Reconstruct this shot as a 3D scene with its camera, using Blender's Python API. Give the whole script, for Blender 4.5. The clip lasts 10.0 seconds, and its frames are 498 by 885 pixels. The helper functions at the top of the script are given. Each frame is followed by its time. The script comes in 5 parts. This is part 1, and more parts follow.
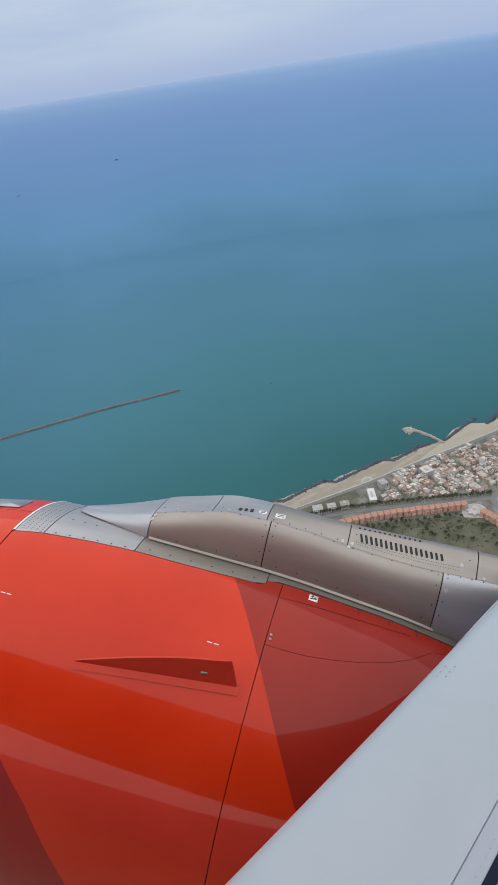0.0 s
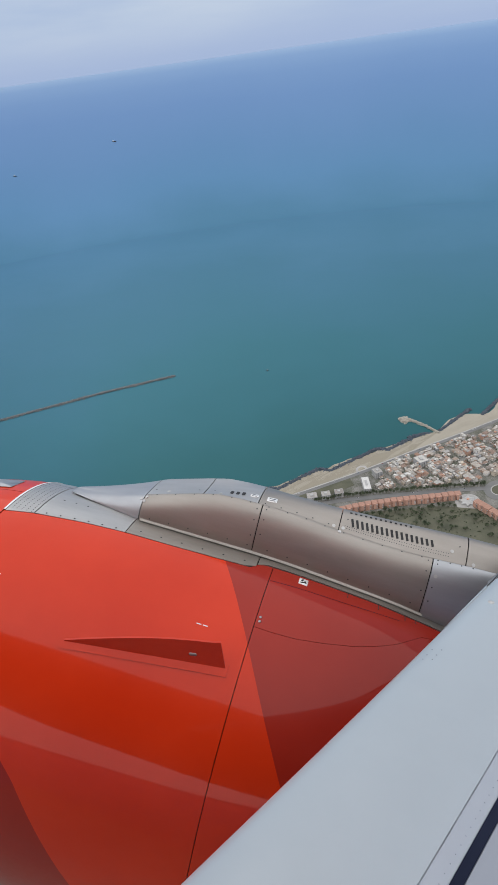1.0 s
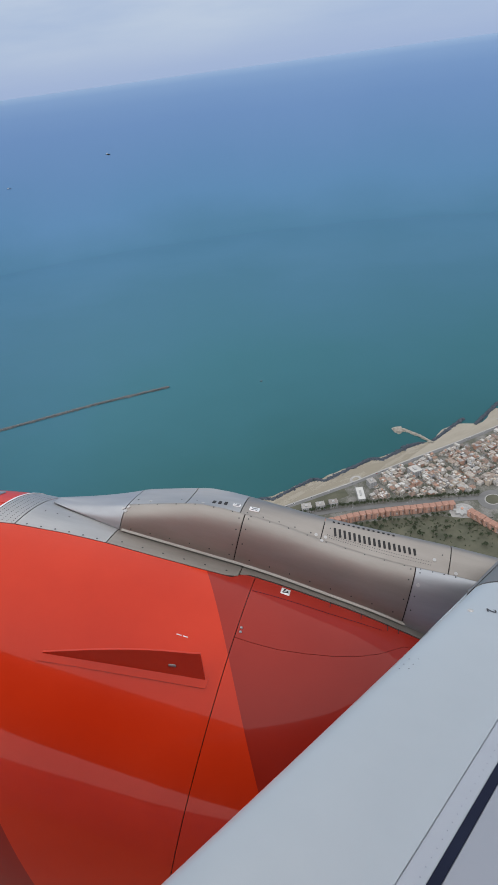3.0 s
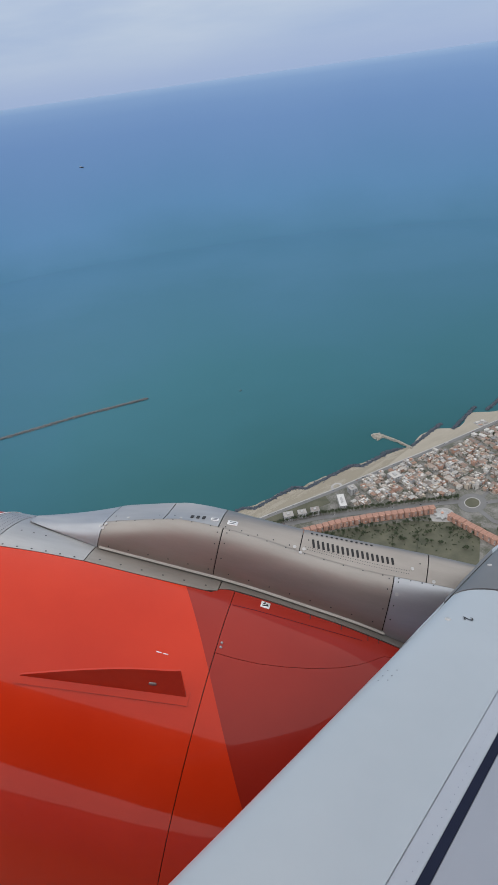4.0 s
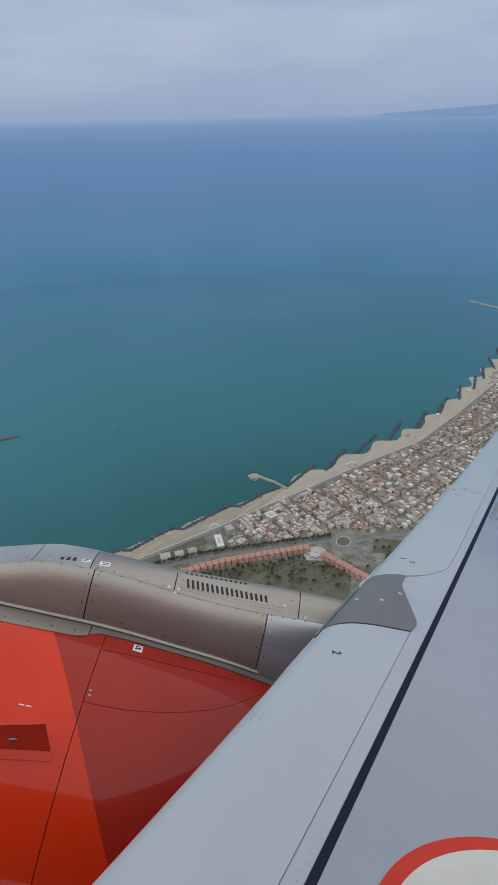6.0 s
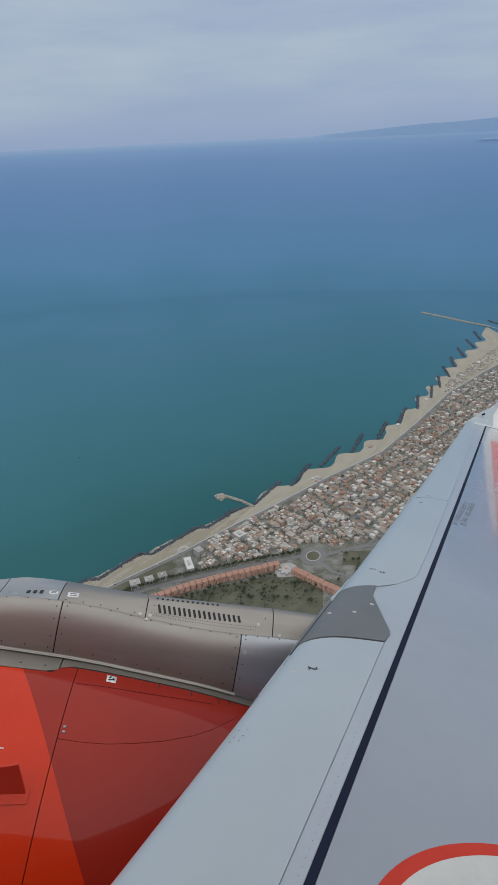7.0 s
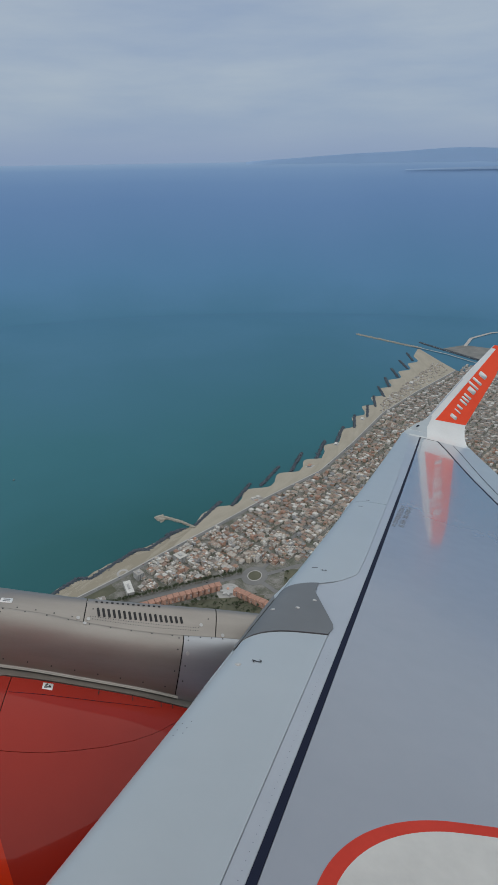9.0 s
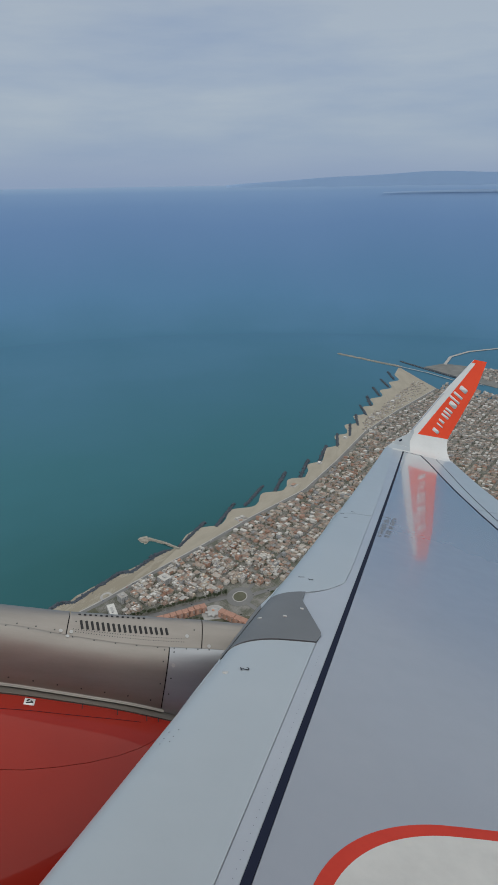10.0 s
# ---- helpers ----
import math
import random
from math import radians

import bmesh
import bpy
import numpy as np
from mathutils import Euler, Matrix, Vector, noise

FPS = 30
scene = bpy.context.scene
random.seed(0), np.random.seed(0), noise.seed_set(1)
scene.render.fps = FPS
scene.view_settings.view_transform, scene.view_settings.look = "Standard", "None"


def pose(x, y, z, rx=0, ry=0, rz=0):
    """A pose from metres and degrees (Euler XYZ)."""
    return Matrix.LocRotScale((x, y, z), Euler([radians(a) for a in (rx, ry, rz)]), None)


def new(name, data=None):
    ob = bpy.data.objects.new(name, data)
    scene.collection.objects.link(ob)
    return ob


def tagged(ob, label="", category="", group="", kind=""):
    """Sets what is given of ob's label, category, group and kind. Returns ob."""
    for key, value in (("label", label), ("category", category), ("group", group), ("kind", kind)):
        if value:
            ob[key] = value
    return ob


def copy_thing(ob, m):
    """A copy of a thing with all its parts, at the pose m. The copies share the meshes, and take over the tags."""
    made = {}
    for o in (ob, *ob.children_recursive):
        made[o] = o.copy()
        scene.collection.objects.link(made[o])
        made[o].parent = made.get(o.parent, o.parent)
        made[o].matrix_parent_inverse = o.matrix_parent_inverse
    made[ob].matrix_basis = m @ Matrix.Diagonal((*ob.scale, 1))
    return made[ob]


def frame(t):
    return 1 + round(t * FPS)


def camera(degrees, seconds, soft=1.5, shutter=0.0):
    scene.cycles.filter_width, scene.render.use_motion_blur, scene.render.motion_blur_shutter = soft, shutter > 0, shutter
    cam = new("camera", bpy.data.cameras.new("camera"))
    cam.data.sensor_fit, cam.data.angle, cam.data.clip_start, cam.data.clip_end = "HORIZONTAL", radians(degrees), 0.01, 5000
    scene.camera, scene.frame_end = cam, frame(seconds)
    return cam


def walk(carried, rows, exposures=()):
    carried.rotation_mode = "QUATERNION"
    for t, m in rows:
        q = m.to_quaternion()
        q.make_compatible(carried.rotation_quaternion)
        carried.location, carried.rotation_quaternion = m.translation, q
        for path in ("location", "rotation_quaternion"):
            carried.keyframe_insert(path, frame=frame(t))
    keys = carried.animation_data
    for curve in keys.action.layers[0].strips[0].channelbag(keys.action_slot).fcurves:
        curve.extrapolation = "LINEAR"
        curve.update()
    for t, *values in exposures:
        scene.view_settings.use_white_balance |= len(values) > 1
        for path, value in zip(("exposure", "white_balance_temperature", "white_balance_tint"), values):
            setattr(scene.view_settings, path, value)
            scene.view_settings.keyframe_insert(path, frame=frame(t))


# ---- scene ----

# ---------------------------------------------------------------- camera
def eye_pose(x, y, z, yaw, pitch, lean):
    """A hand-held camera: yaw to its left, pitch up, lean to its right, in degrees."""
    return pose(x, y, z, 90 + pitch, 0, yaw) @ pose(0, 0, 0, 0, 0, -lean)


cam = camera(42.9, 10.0, soft=1.4)
PATH = [
    (0, eye_pose(-0.090, -0.018, 0.087, 19.86, -30.41, 9.00)),
    (0.5, eye_pose(-0.083, -0.016, 0.083, 19.88, -30.75, 7.78)),
    (1, eye_pose(-0.073, -0.016, 0.053, 19.59, -31.63, 7.93)),
    (1.5, eye_pose(-0.055, -0.016, 0.028, 19.15, -30.38, 7.38)),
    (2, eye_pose(-0.035, -0.010, 0.017, 19.50, -30.47, 7.50)),
    (2.5, eye_pose(-0.008, 0.002, 0.018, 19.13, -30.77, 7.72)),
    (4, eye_pose(0.042, 0.031, 0.050, 16.65, -30.14, 8.04)),
    (4.5, eye_pose(0.060, 0.032, 0.061, 7.95, -29.13, 3.67)),
    (5, eye_pose(0.072, 0.023, 0.052, 6.29, -28.25, 1.34)),
    (5.5, eye_pose(0.061, 0.014, 0.048, 5.21, -28.17, 0.74)),
    (7, eye_pose(0.063, 0.011, 0.050, 0.14, -25.80, 2.77)),
    (7.5, eye_pose(0.036, 0.002, 0.025, -4.24, -26.10, 0.05)),
    (8, eye_pose(0.041, -0.011, -0.018, -5.29, -25.48, 0.34)),
    (8.5, eye_pose(0.050, -0.022, -0.070, -5.46, -24.70, 0.82)),
    (9, eye_pose(0.049, -0.031, -0.117, -5.89, -24.15, 0.88)),
    (9.5, eye_pose(0.033, -0.028, -0.144, -6.73, -23.71, 0.47)),
    (10, eye_pose(0.039, -0.037, -0.213, -7.55, -22.38, 0.93)),
]
walk(cam, PATH, exposures=[(0.0, 0.43, 6440, 10), (2.5, 0.35, 6370, 10), (4.5, 0.27, 6330, 10), (5.5, 0.15, 6330, 9), (7.0, 0.03, 6330, 7), (8.0, 0.03, 6330, 6), (9.0, -0.10, 6340, 6), (10.0, -0.08, 6480, 6)])

# ---------------------------------------------------------------- light
SUN_EL, SUN_AZ = 60.0, 205.0          # the sun stands high behind the cabin, veiled by thin cloud
world = bpy.data.worlds.new("sky")
scene.world = world
world.use_nodes = True
wn, wl = world.node_tree.nodes, world.node_tree.links
wn.clear()
w_out = wn.new("ShaderNodeOutputWorld")
w_bg = wn.new("ShaderNodeBackground")
w_sky = wn.new("ShaderNodeTexSky")
w_sky.sky_type, w_sky.sun_disc = "NISHITA", False
w_sky.sun_elevation, w_sky.sun_rotation = radians(SUN_EL), radians(SUN_AZ)
w_sky.altitude, w_sky.air_density, w_sky.dust_density, w_sky.ozone_density = 600, 1.0, 2.0, 2.0
w_tc = wn.new("ShaderNodeTexCoord")
w_map = wn.new("ShaderNodeMapping")
w_map.inputs["Scale"].default_value = (1.6, 1.6, 9.0)
w_noise = wn.new("ShaderNodeTexNoise")
w_noise.inputs["Scale"].default_value, w_noise.inputs["Detail"].default_value = 1.7, 5.0
w_noise.inputs["Roughness"].default_value = 0.55
w_ramp = wn.new("ShaderNodeValToRGB")
w_ramp.color_ramp.elements[0].position, w_ramp.color_ramp.elements[1].position = 0.34, 0.74
w_ramp.color_ramp.elements[0].color = (0.47, 0.57, 0.78, 1)
w_ramp.color_ramp.elements[1].color = (0.70, 0.76, 0.855, 1)
w_gain = wn.new("ShaderNodeMix")
w_gain.data_type, w_gain.blend_type = "RGBA", "MULTIPLY"
w_gain.inputs["Factor"].default_value = 1.0
w_gain.inputs["B"].default_value = (6.3, 6.5, 6.8, 1)
w_mix = wn.new("ShaderNodeMix")
w_mix.data_type = "RGBA"
w_mix.inputs["Factor"].default_value = 0.86      # nearly closed veil of cloud
w_bg.inputs["Strength"].default_value = 0.10
wl.new(w_tc.outputs["Generated"], w_map.inputs["Vector"])
wl.new(w_map.outputs["Vector"], w_noise.inputs["Vector"])
w_sep = wn.new("ShaderNodeSeparateXYZ")
w_lift = wn.new("ShaderNodeMath")
w_lift.operation = "MULTIPLY_ADD"          # the veil is brighter higher up
w_lift.inputs[1].default_value = 0.9
wl.new(w_tc.outputs["Generated"], w_sep.inputs["Vector"])
wl.new(w_sep.outputs["Z"], w_lift.inputs[0])
wl.new(w_noise.outputs["Fac"], w_lift.inputs[2])
wl.new(w_lift.outputs["Value"], w_ramp.inputs["Fac"])
w_low = wn.new("ShaderNodeMapRange")       # towards the horizon the veil turns to blue haze
w_low.interpolation_type = "SMOOTHSTEP"
for key, val in (("From Min", -0.008), ("From Max", 0.09), ("To Min", 0.9), ("To Max", 0.0)):
    w_low.inputs[key].default_value = val
w_haze = wn.new("ShaderNodeMix")
w_haze.data_type = "RGBA"
w_haze.inputs["B"].default_value = (0.465, 0.58, 0.83, 1)
wl.new(w_sep.outputs["Z"], w_low.inputs["Value"])
wl.new(w_low.outputs["Result"], w_haze.inputs["Factor"])
wl.new(w_ramp.outputs["Color"], w_haze.inputs["A"])
wl.new(w_haze.outputs["Result"], w_gain.inputs["A"])
wl.new(w_sky.outputs["Color"], w_mix.inputs["A"])
wl.new(w_gain.outputs["Result"], w_mix.inputs["B"])
wl.new(w_mix.outputs["Result"], w_bg.inputs["Color"])
wl.new(w_bg.outputs["Background"], w_out.inputs["Surface"])

sun_data = bpy.data.lights.new("sun", "SUN")
sun_data.energy, sun_data.angle, sun_data.color = 2.25, radians(170), (1.0, 0.94, 0.85)
sun = new("sun", sun_data)
sun.matrix_world = pose(0, 0, 50, 90 - SUN_EL, 0, 180 - SUN_AZ)


# ---------------------------------------------------------------- materials
def material(name, rough=0.6, metal=0.0, coat=0.0, spec=0.5):
    m = bpy.data.materials.new(name)
    m.use_nodes = True
    b = m.node_tree.nodes["Principled BSDF"]
    b.inputs["Roughness"].default_value, b.inputs["Metallic"].default_value = rough, metal
    b.inputs["Coat Weight"].default_value, b.inputs["Coat Roughness"].default_value = coat, 0.06
    b.inputs["Specular IOR Level"].default_value = spec
    return m, m.node_tree.nodes, m.node_tree.links, b


def noise_node(nodes, links, scale, detail=4.0, vec=None, rough=0.55):
    n = nodes.new("ShaderNodeTexNoise")
    n.inputs["Scale"].default_value, n.inputs["Detail"].default_value = scale, detail
    n.inputs["Roughness"].default_value = rough
    if vec is None:
        tc = nodes.new("ShaderNodeTexCoord")
        vec = tc.outputs["Object"]
    links.new(vec, n.inputs["Vector"])
    return n.outputs["Fac"]


def ramp_node(nodes, links, fac, stops):
    r = nodes.new("ShaderNodeValToRGB")
    els = r.color_ramp.elements
    while len(els) < len(stops):
        els.new(0.5)
    for e, (p, c) in zip(els, stops):
        e.position, e.color = p, (*c, 1)
    links.new(fac, r.inputs["Fac"])
    return r.outputs["Color"]


def mix_node(nodes, links, fac, a, b, mode="MIX"):
    m = nodes.new("ShaderNodeMix")
    m.data_type, m.blend_type = "RGBA", mode
    for key, val in (("Factor", fac), ("A", a), ("B", b)):
        if isinstance(val, (int, float)):
            m.inputs[key].default_value = val
        elif isinstance(val, tuple):
            m.inputs[key].default_value = (*val, 1)
        else:
            links.new(val, m.inputs[key])
    return m.outputs["Result"]


def math_node(nodes, links, op, a, b=0.0, c=None):
    m = nodes.new("ShaderNodeMath")
    m.operation = op
    for i, val in enumerate((a, b) if c is None else (a, b, c)):
        if isinstance(val, (int, float)):
            m.inputs[i].default_value = val
        else:
            links.new(val, m.inputs[i])
    return m.outputs[0]


def bump_node(nodes, links, bsdf, height, strength=0.2, dist=0.01):
    b = nodes.new("ShaderNodeBump")
    b.inputs["Strength"].default_value, b.inputs["Distance"].default_value = strength, dist
    links.new(height, b.inputs["Height"])
    links.new(b.outputs["Normal"], bsdf.inputs["Normal"])


def worn(name, dark, light, scale=3.0, fine=40.0, rough=0.5, metal=0.0, coat=0.0, bump=0.05, dist=0.004, spec=0.5, spread=(0.3, 0.7)):
    """A surface with broad stains and fine grain."""
    m, n, l, b = material(name, rough, metal, coat, spec)
    broad = noise_node(n, l, scale, 4)
    grain = noise_node(n, l, fine, 3)
    both = math_node(n, l, "MULTIPLY_ADD", grain, 0.3, math_node(n, l, "MULTIPLY", broad, 0.7))
    l.new(ramp_node(n, l, both, [(spread[0], dark), (spread[1], light)]), b.inputs["Base Color"])
    l.new(math_node(n, l, "MULTIPLY_ADD", grain, 0.12, rough - 0.06), b.inputs["Roughness"])
    bump_node(n, l, b, both, bump, dist)
    return m


def plain(name, col, rough=0.5, metal=0.0, vary=0.12, scale=6.0):
    return worn(name, tuple(c * (1 - vary) for c in col), tuple(min(1, c * (1 + vary)) for c in col), scale, scale * 9, rough, metal)


def cowl_paint():
    """Glossy livery: an orange stripe laid slantwise round a deep red cowl (UV: metres aft, degrees round)."""
    m, n, l, b = material("cowl_paint", 0.4, 0.0, 0.42, 0.06)
    b.inputs["Coat Roughness"].default_value = 0.035
    uv = n.new("ShaderNodeUVMap")
    sep = n.new("ShaderNodeSeparateXYZ")
    l.new(uv.outputs["UV"], sep.inputs["Vector"])
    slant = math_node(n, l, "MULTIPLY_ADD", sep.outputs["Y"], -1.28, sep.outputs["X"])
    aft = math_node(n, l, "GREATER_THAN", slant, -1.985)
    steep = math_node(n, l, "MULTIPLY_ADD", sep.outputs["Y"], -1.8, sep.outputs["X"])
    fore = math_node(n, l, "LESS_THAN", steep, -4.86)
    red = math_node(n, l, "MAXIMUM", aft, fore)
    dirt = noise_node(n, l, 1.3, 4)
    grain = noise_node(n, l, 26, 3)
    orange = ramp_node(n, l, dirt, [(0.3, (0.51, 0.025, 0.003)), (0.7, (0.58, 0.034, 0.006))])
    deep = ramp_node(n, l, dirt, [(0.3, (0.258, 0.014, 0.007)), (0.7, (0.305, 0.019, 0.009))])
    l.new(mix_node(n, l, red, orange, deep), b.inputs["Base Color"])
    l.new(math_node(n, l, "MULTIPLY_ADD", grain, 0.10, 0.30), b.inputs["Roughness"])
    bump_node(n, l, b, noise_node(n, l, 0.9, 2), 0.09, 0.02)
    return m


def bare_metal(name, dark, light, rough=0.36):
    m, n, l, b = material(name, rough, 0.8)
    tc = n.new("ShaderNodeTexCoord")
    mp = n.new("ShaderNodeMapping")
    mp.inputs["Scale"].default_value = (1.2, 7.0, 7.0)
    l.new(tc.outputs["Object"], mp.inputs["Vector"])
    broad = noise_node(n, l, 1.6, 4, mp.outputs["Vector"])
    fine = noise_node(n, l, 30, 3, mp.outputs["Vector"])
    both = math_node(n, l, "MULTIPLY_ADD", fine, 0.25, math_node(n, l, "MULTIPLY", broad, 0.75))
    l.new(ramp_node(n, l, both, [(0.25, dark), (0.75, light)]), b.inputs["Base Color"])
    l.new(math_node(n, l, "MULTIPLY_ADD", fine, 0.15, rough - 0.07), b.inputs["Roughness"])
    bump_node(n, l, b, both, 0.06, 0.003)
    return m


def hazed_sea():
    """Open water with haze painted in: green near, bluer and paler towards the horizon; UV: u how near the horizon, v
    the way round it.
    """
    m, n, l, b = material("hazed_sea", 0.5, 0.0, 0.0, 0.05)
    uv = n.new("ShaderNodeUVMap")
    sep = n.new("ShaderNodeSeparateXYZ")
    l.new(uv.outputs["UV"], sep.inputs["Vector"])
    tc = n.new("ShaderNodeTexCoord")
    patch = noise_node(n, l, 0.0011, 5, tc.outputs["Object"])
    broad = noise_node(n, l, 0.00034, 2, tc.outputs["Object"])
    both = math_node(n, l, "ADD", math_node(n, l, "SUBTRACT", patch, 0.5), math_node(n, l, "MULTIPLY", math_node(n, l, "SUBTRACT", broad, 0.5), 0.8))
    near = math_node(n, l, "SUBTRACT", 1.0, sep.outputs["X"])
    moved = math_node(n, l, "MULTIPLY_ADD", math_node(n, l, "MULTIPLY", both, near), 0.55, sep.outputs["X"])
    # upper stops carry the haze: paler blue the nearer the horizon
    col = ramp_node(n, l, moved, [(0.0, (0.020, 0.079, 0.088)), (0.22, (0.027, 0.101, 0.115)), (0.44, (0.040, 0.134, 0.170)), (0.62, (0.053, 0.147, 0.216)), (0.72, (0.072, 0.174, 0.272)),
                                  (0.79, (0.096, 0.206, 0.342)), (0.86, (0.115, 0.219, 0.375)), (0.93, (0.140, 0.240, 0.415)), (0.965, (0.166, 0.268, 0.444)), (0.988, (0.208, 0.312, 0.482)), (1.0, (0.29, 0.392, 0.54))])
    # tint by bearing: paler in one sector off the beach, darker to both sides of it
    sector_tint = ramp_node(n, l, math_node(n, l, "MULTIPLY_ADD", math_node(n, l, "SUBTRACT", broad, 0.5), 0.09, sep.outputs["Y"]), [(0.20, (0.76, 0.80, 0.78)), (0.25, (0.80, 0.85, 0.82)), (0.295, (1.03, 1.03, 1.0)), (0.335, (1.05, 1.03, 1.0)), (0.38, (0.76, 0.82, 0.88))])
    col = mix_node(n, l, math_node(n, l, "MULTIPLY", near, 1.0), col, mix_node(n, l, 1.0, col, sector_tint, "MULTIPLY"))
    l.new(col, b.inputs["Base Color"])
    return m


M_COWL = cowl_paint()
# cowl's orange again, a touch darker to stand in for the fin's shade
M_STRAKE = worn("cowl_orange_shaded", (0.46, 0.026, 0.008), (0.54, 0.036, 0.011), 1.5, 26, 0.4, 0.0, 0.3, 0.0, spec=0.1)
M_METAL = bare_metal("bare_metal", (0.26, 0.238, 0.214), (0.348, 0.32, 0.289), 0.44)
M_METAL_LIGHT = bare_metal("light_metal", (0.36, 0.356, 0.35), (0.46, 0.456, 0.448), 0.44)
M_METAL_SIDE = bare_metal("pale_metal", (0.33, 0.34, 0.355), (0.42, 0.43, 0.445), 0.46)
M_GAP = plain("near_black", (0.012, 0.012, 0.013), 0.7)
M_SLAT = worn("slat_paint", (0.322, 0.364, 0.392), (0.37, 0.412, 0.44), 0.9, 6, 0.34, 0.0, 0.25, 0.0, spread=(0.2, 0.8))
M_WING = worn("wing_paint", (0.24, 0.262, 0.298), (0.282, 0.302, 0.337), 0.8, 6, 0.22, 0.0, 0.8, 0.0, spread=(0.2, 0.8))
M_SHELF = worn("shelf_paint", (0.315, 0.345, 0.385), (0.365, 0.395, 0.435), 1.0, 6, 0.32, 0.0, 0.3, 0.0)
M_COVER = worn("cover_paint", (0.105, 0.11, 0.113), (0.14, 0.145, 0.148), 2.0, 30, 0.42)
M_SEAL = worn("rubber_seal", (0.008, 0.011, 0.026), (0.012, 0.016, 0.034), 5.0, 40, 0.7, spec=0.12)
M_WHITE = worn("white_paint", (0.55, 0.56, 0.555), (0.64, 0.65, 0.645), 1.2, 25, 0.3, 0.0, 0.4, 0.02)
M_LIVERY = worn("livery_red", (0.70, 0.050, 0.012), (0.78, 0.068, 0.018), 1.2, 25, 0.4, 0.0, 0.08, 0.0, spec=0.2)
M_RING = worn("marking_red", (0.42, 0.032, 0.018), (0.50, 0.045, 0.026), 3.0, 40, 0.5, spec=0.15)
M_WALK = worn("marking_white", (0.44, 0.44, 0.42), (0.55, 0.55, 0.52), 2.0, 20, 0.55)
M_BLACK = plain("black_ink", (0.02, 0.02, 0.022), 0.5)
M_INK = plain("grey_ink", (0.12, 0.13, 0.15), 0.5)
M_LABEL = plain("label_white", (0.75, 0.75, 0.74), 0.45)
M_BOLT = plain("bolt_head", (0.05, 0.05, 0.052), 0.45, 0.5)
M_BOLT_PALE = plain("pale_bolt", (0.45, 0.45, 0.44), 0.45)
# red of the unseen fuselage, picked for its reflection in the cowl
M_FUSELAGE = worn("reflected_red", (0.60, 0.095, 0.06), (0.66, 0.11, 0.07), 1.2, 25, 0.35)
M_SEA = hazed_sea()


# ---------------------------------------------------------------- mesh helpers
def ob_from(name, bm, mat, smooth=True):
    me = bpy.data.meshes.new(name)
    bm.normal_update()
    bm.to_mesh(me)
    bm.free()
    if smooth:
        me.polygons.foreach_set("use_smooth", [True] * len(me.polygons))
    for mm in (mat if isinstance(mat, (list, tuple)) else (mat,)):
        me.materials.append(mm)
    return new(name, me)


def part(name, bm, mat, parent, label="", smooth=True):
    ob = ob_from(name, bm, mat, smooth)
    ob.parent = parent
    return tagged(ob, label)


def shared(name, me, parent, m=None, label=""):
    """A piece that shares its mesh with its like."""
    ob = new(name, me)
    ob.parent = parent
    if m is not None:
        ob.matrix_local = m
    return tagged(ob, label)


def mesh_of(name, bm, mat, smooth=False):
    me = bpy.data.meshes.new(name)
    bm.normal_update()
    bm.to_mesh(me)
    bm.free()
    if smooth:
        me.polygons.foreach_set("use_smooth", [True] * len(me.polygons))
    for mm in (mat if isinstance(mat, (list, tuple)) else (mat,)):
        me.materials.append(mm)
    return me


def grid(rows, uvs=None, thick=0.0, bm=None):
    """A sheet over rows of points; thick: a second skin that far behind, with closed rims."""
    bm = bm or bmesh.new()
    layer = bm.loops.layers.uv.new("UVMap") if uvs is not None else None
    vs = [[bm.verts.new(p) for p in r] for r in rows]
    n, k = len(rows), len(rows[0])
    for i in range(n - 1):
        for j in range(k - 1):
            q = [(i, j), (i, j + 1), (i + 1, j + 1), (i + 1, j)]
            f = bm.faces.new([vs[a][b] for a, b in q])
            if layer:
                for loop, (a, b) in zip(f.loops, q):
                    loop[layer].uv = uvs[a][b]
    if thick:
        bm.normal_update()
        back = [[bm.verts.new(v.co - v.normal * thick) for v in r] for r in vs]
        for i in range(n - 1):
            for j in range(k - 1):
                bm.faces.new([back[i][j], back[i + 1][j], back[i + 1][j + 1], back[i][j + 1]])
        rim = [(i, 0) for i in range(n)] + [(n - 1, j) for j in range(1, k)] + [(i, k - 1) for i in range(n - 2, -1, -1)] + [(0, j) for j in range(k - 2, 0, -1)]
        for (a, b), (c, d) in zip(rim, rim[1:] + rim[:1]):
            f = bm.faces.new([vs[a][b], vs[c][d], back[c][d], back[a][b]])
            for e in f.edges:
                e.smooth = False
    return bm


def box(bm, x0, y0, z0, x1, y1, z1, mat=0):
    v = [bm.verts.new(p) for p in ((x0, y0, z0), (x1, y0, z0), (x1, y1, z0), (x0, y1, z0), (x0, y0, z1), (x1, y0, z1), (x1, y1, z1), (x0, y1, z1))]
    for f in ((3, 2, 1, 0), (4, 5, 6, 7), (0, 1, 5, 4), (1, 2, 6, 5), (2, 3, 7, 6), (3, 0, 4, 7)):
        bm.faces.new([v[i] for i in f]).material_index = mat
    return v


def lerp(x, xs, ys):
    return float(np.interp(x, xs, ys))


def span(a, b, n):
    return [a + (b - a) * i / (n - 1) for i in range(n)]


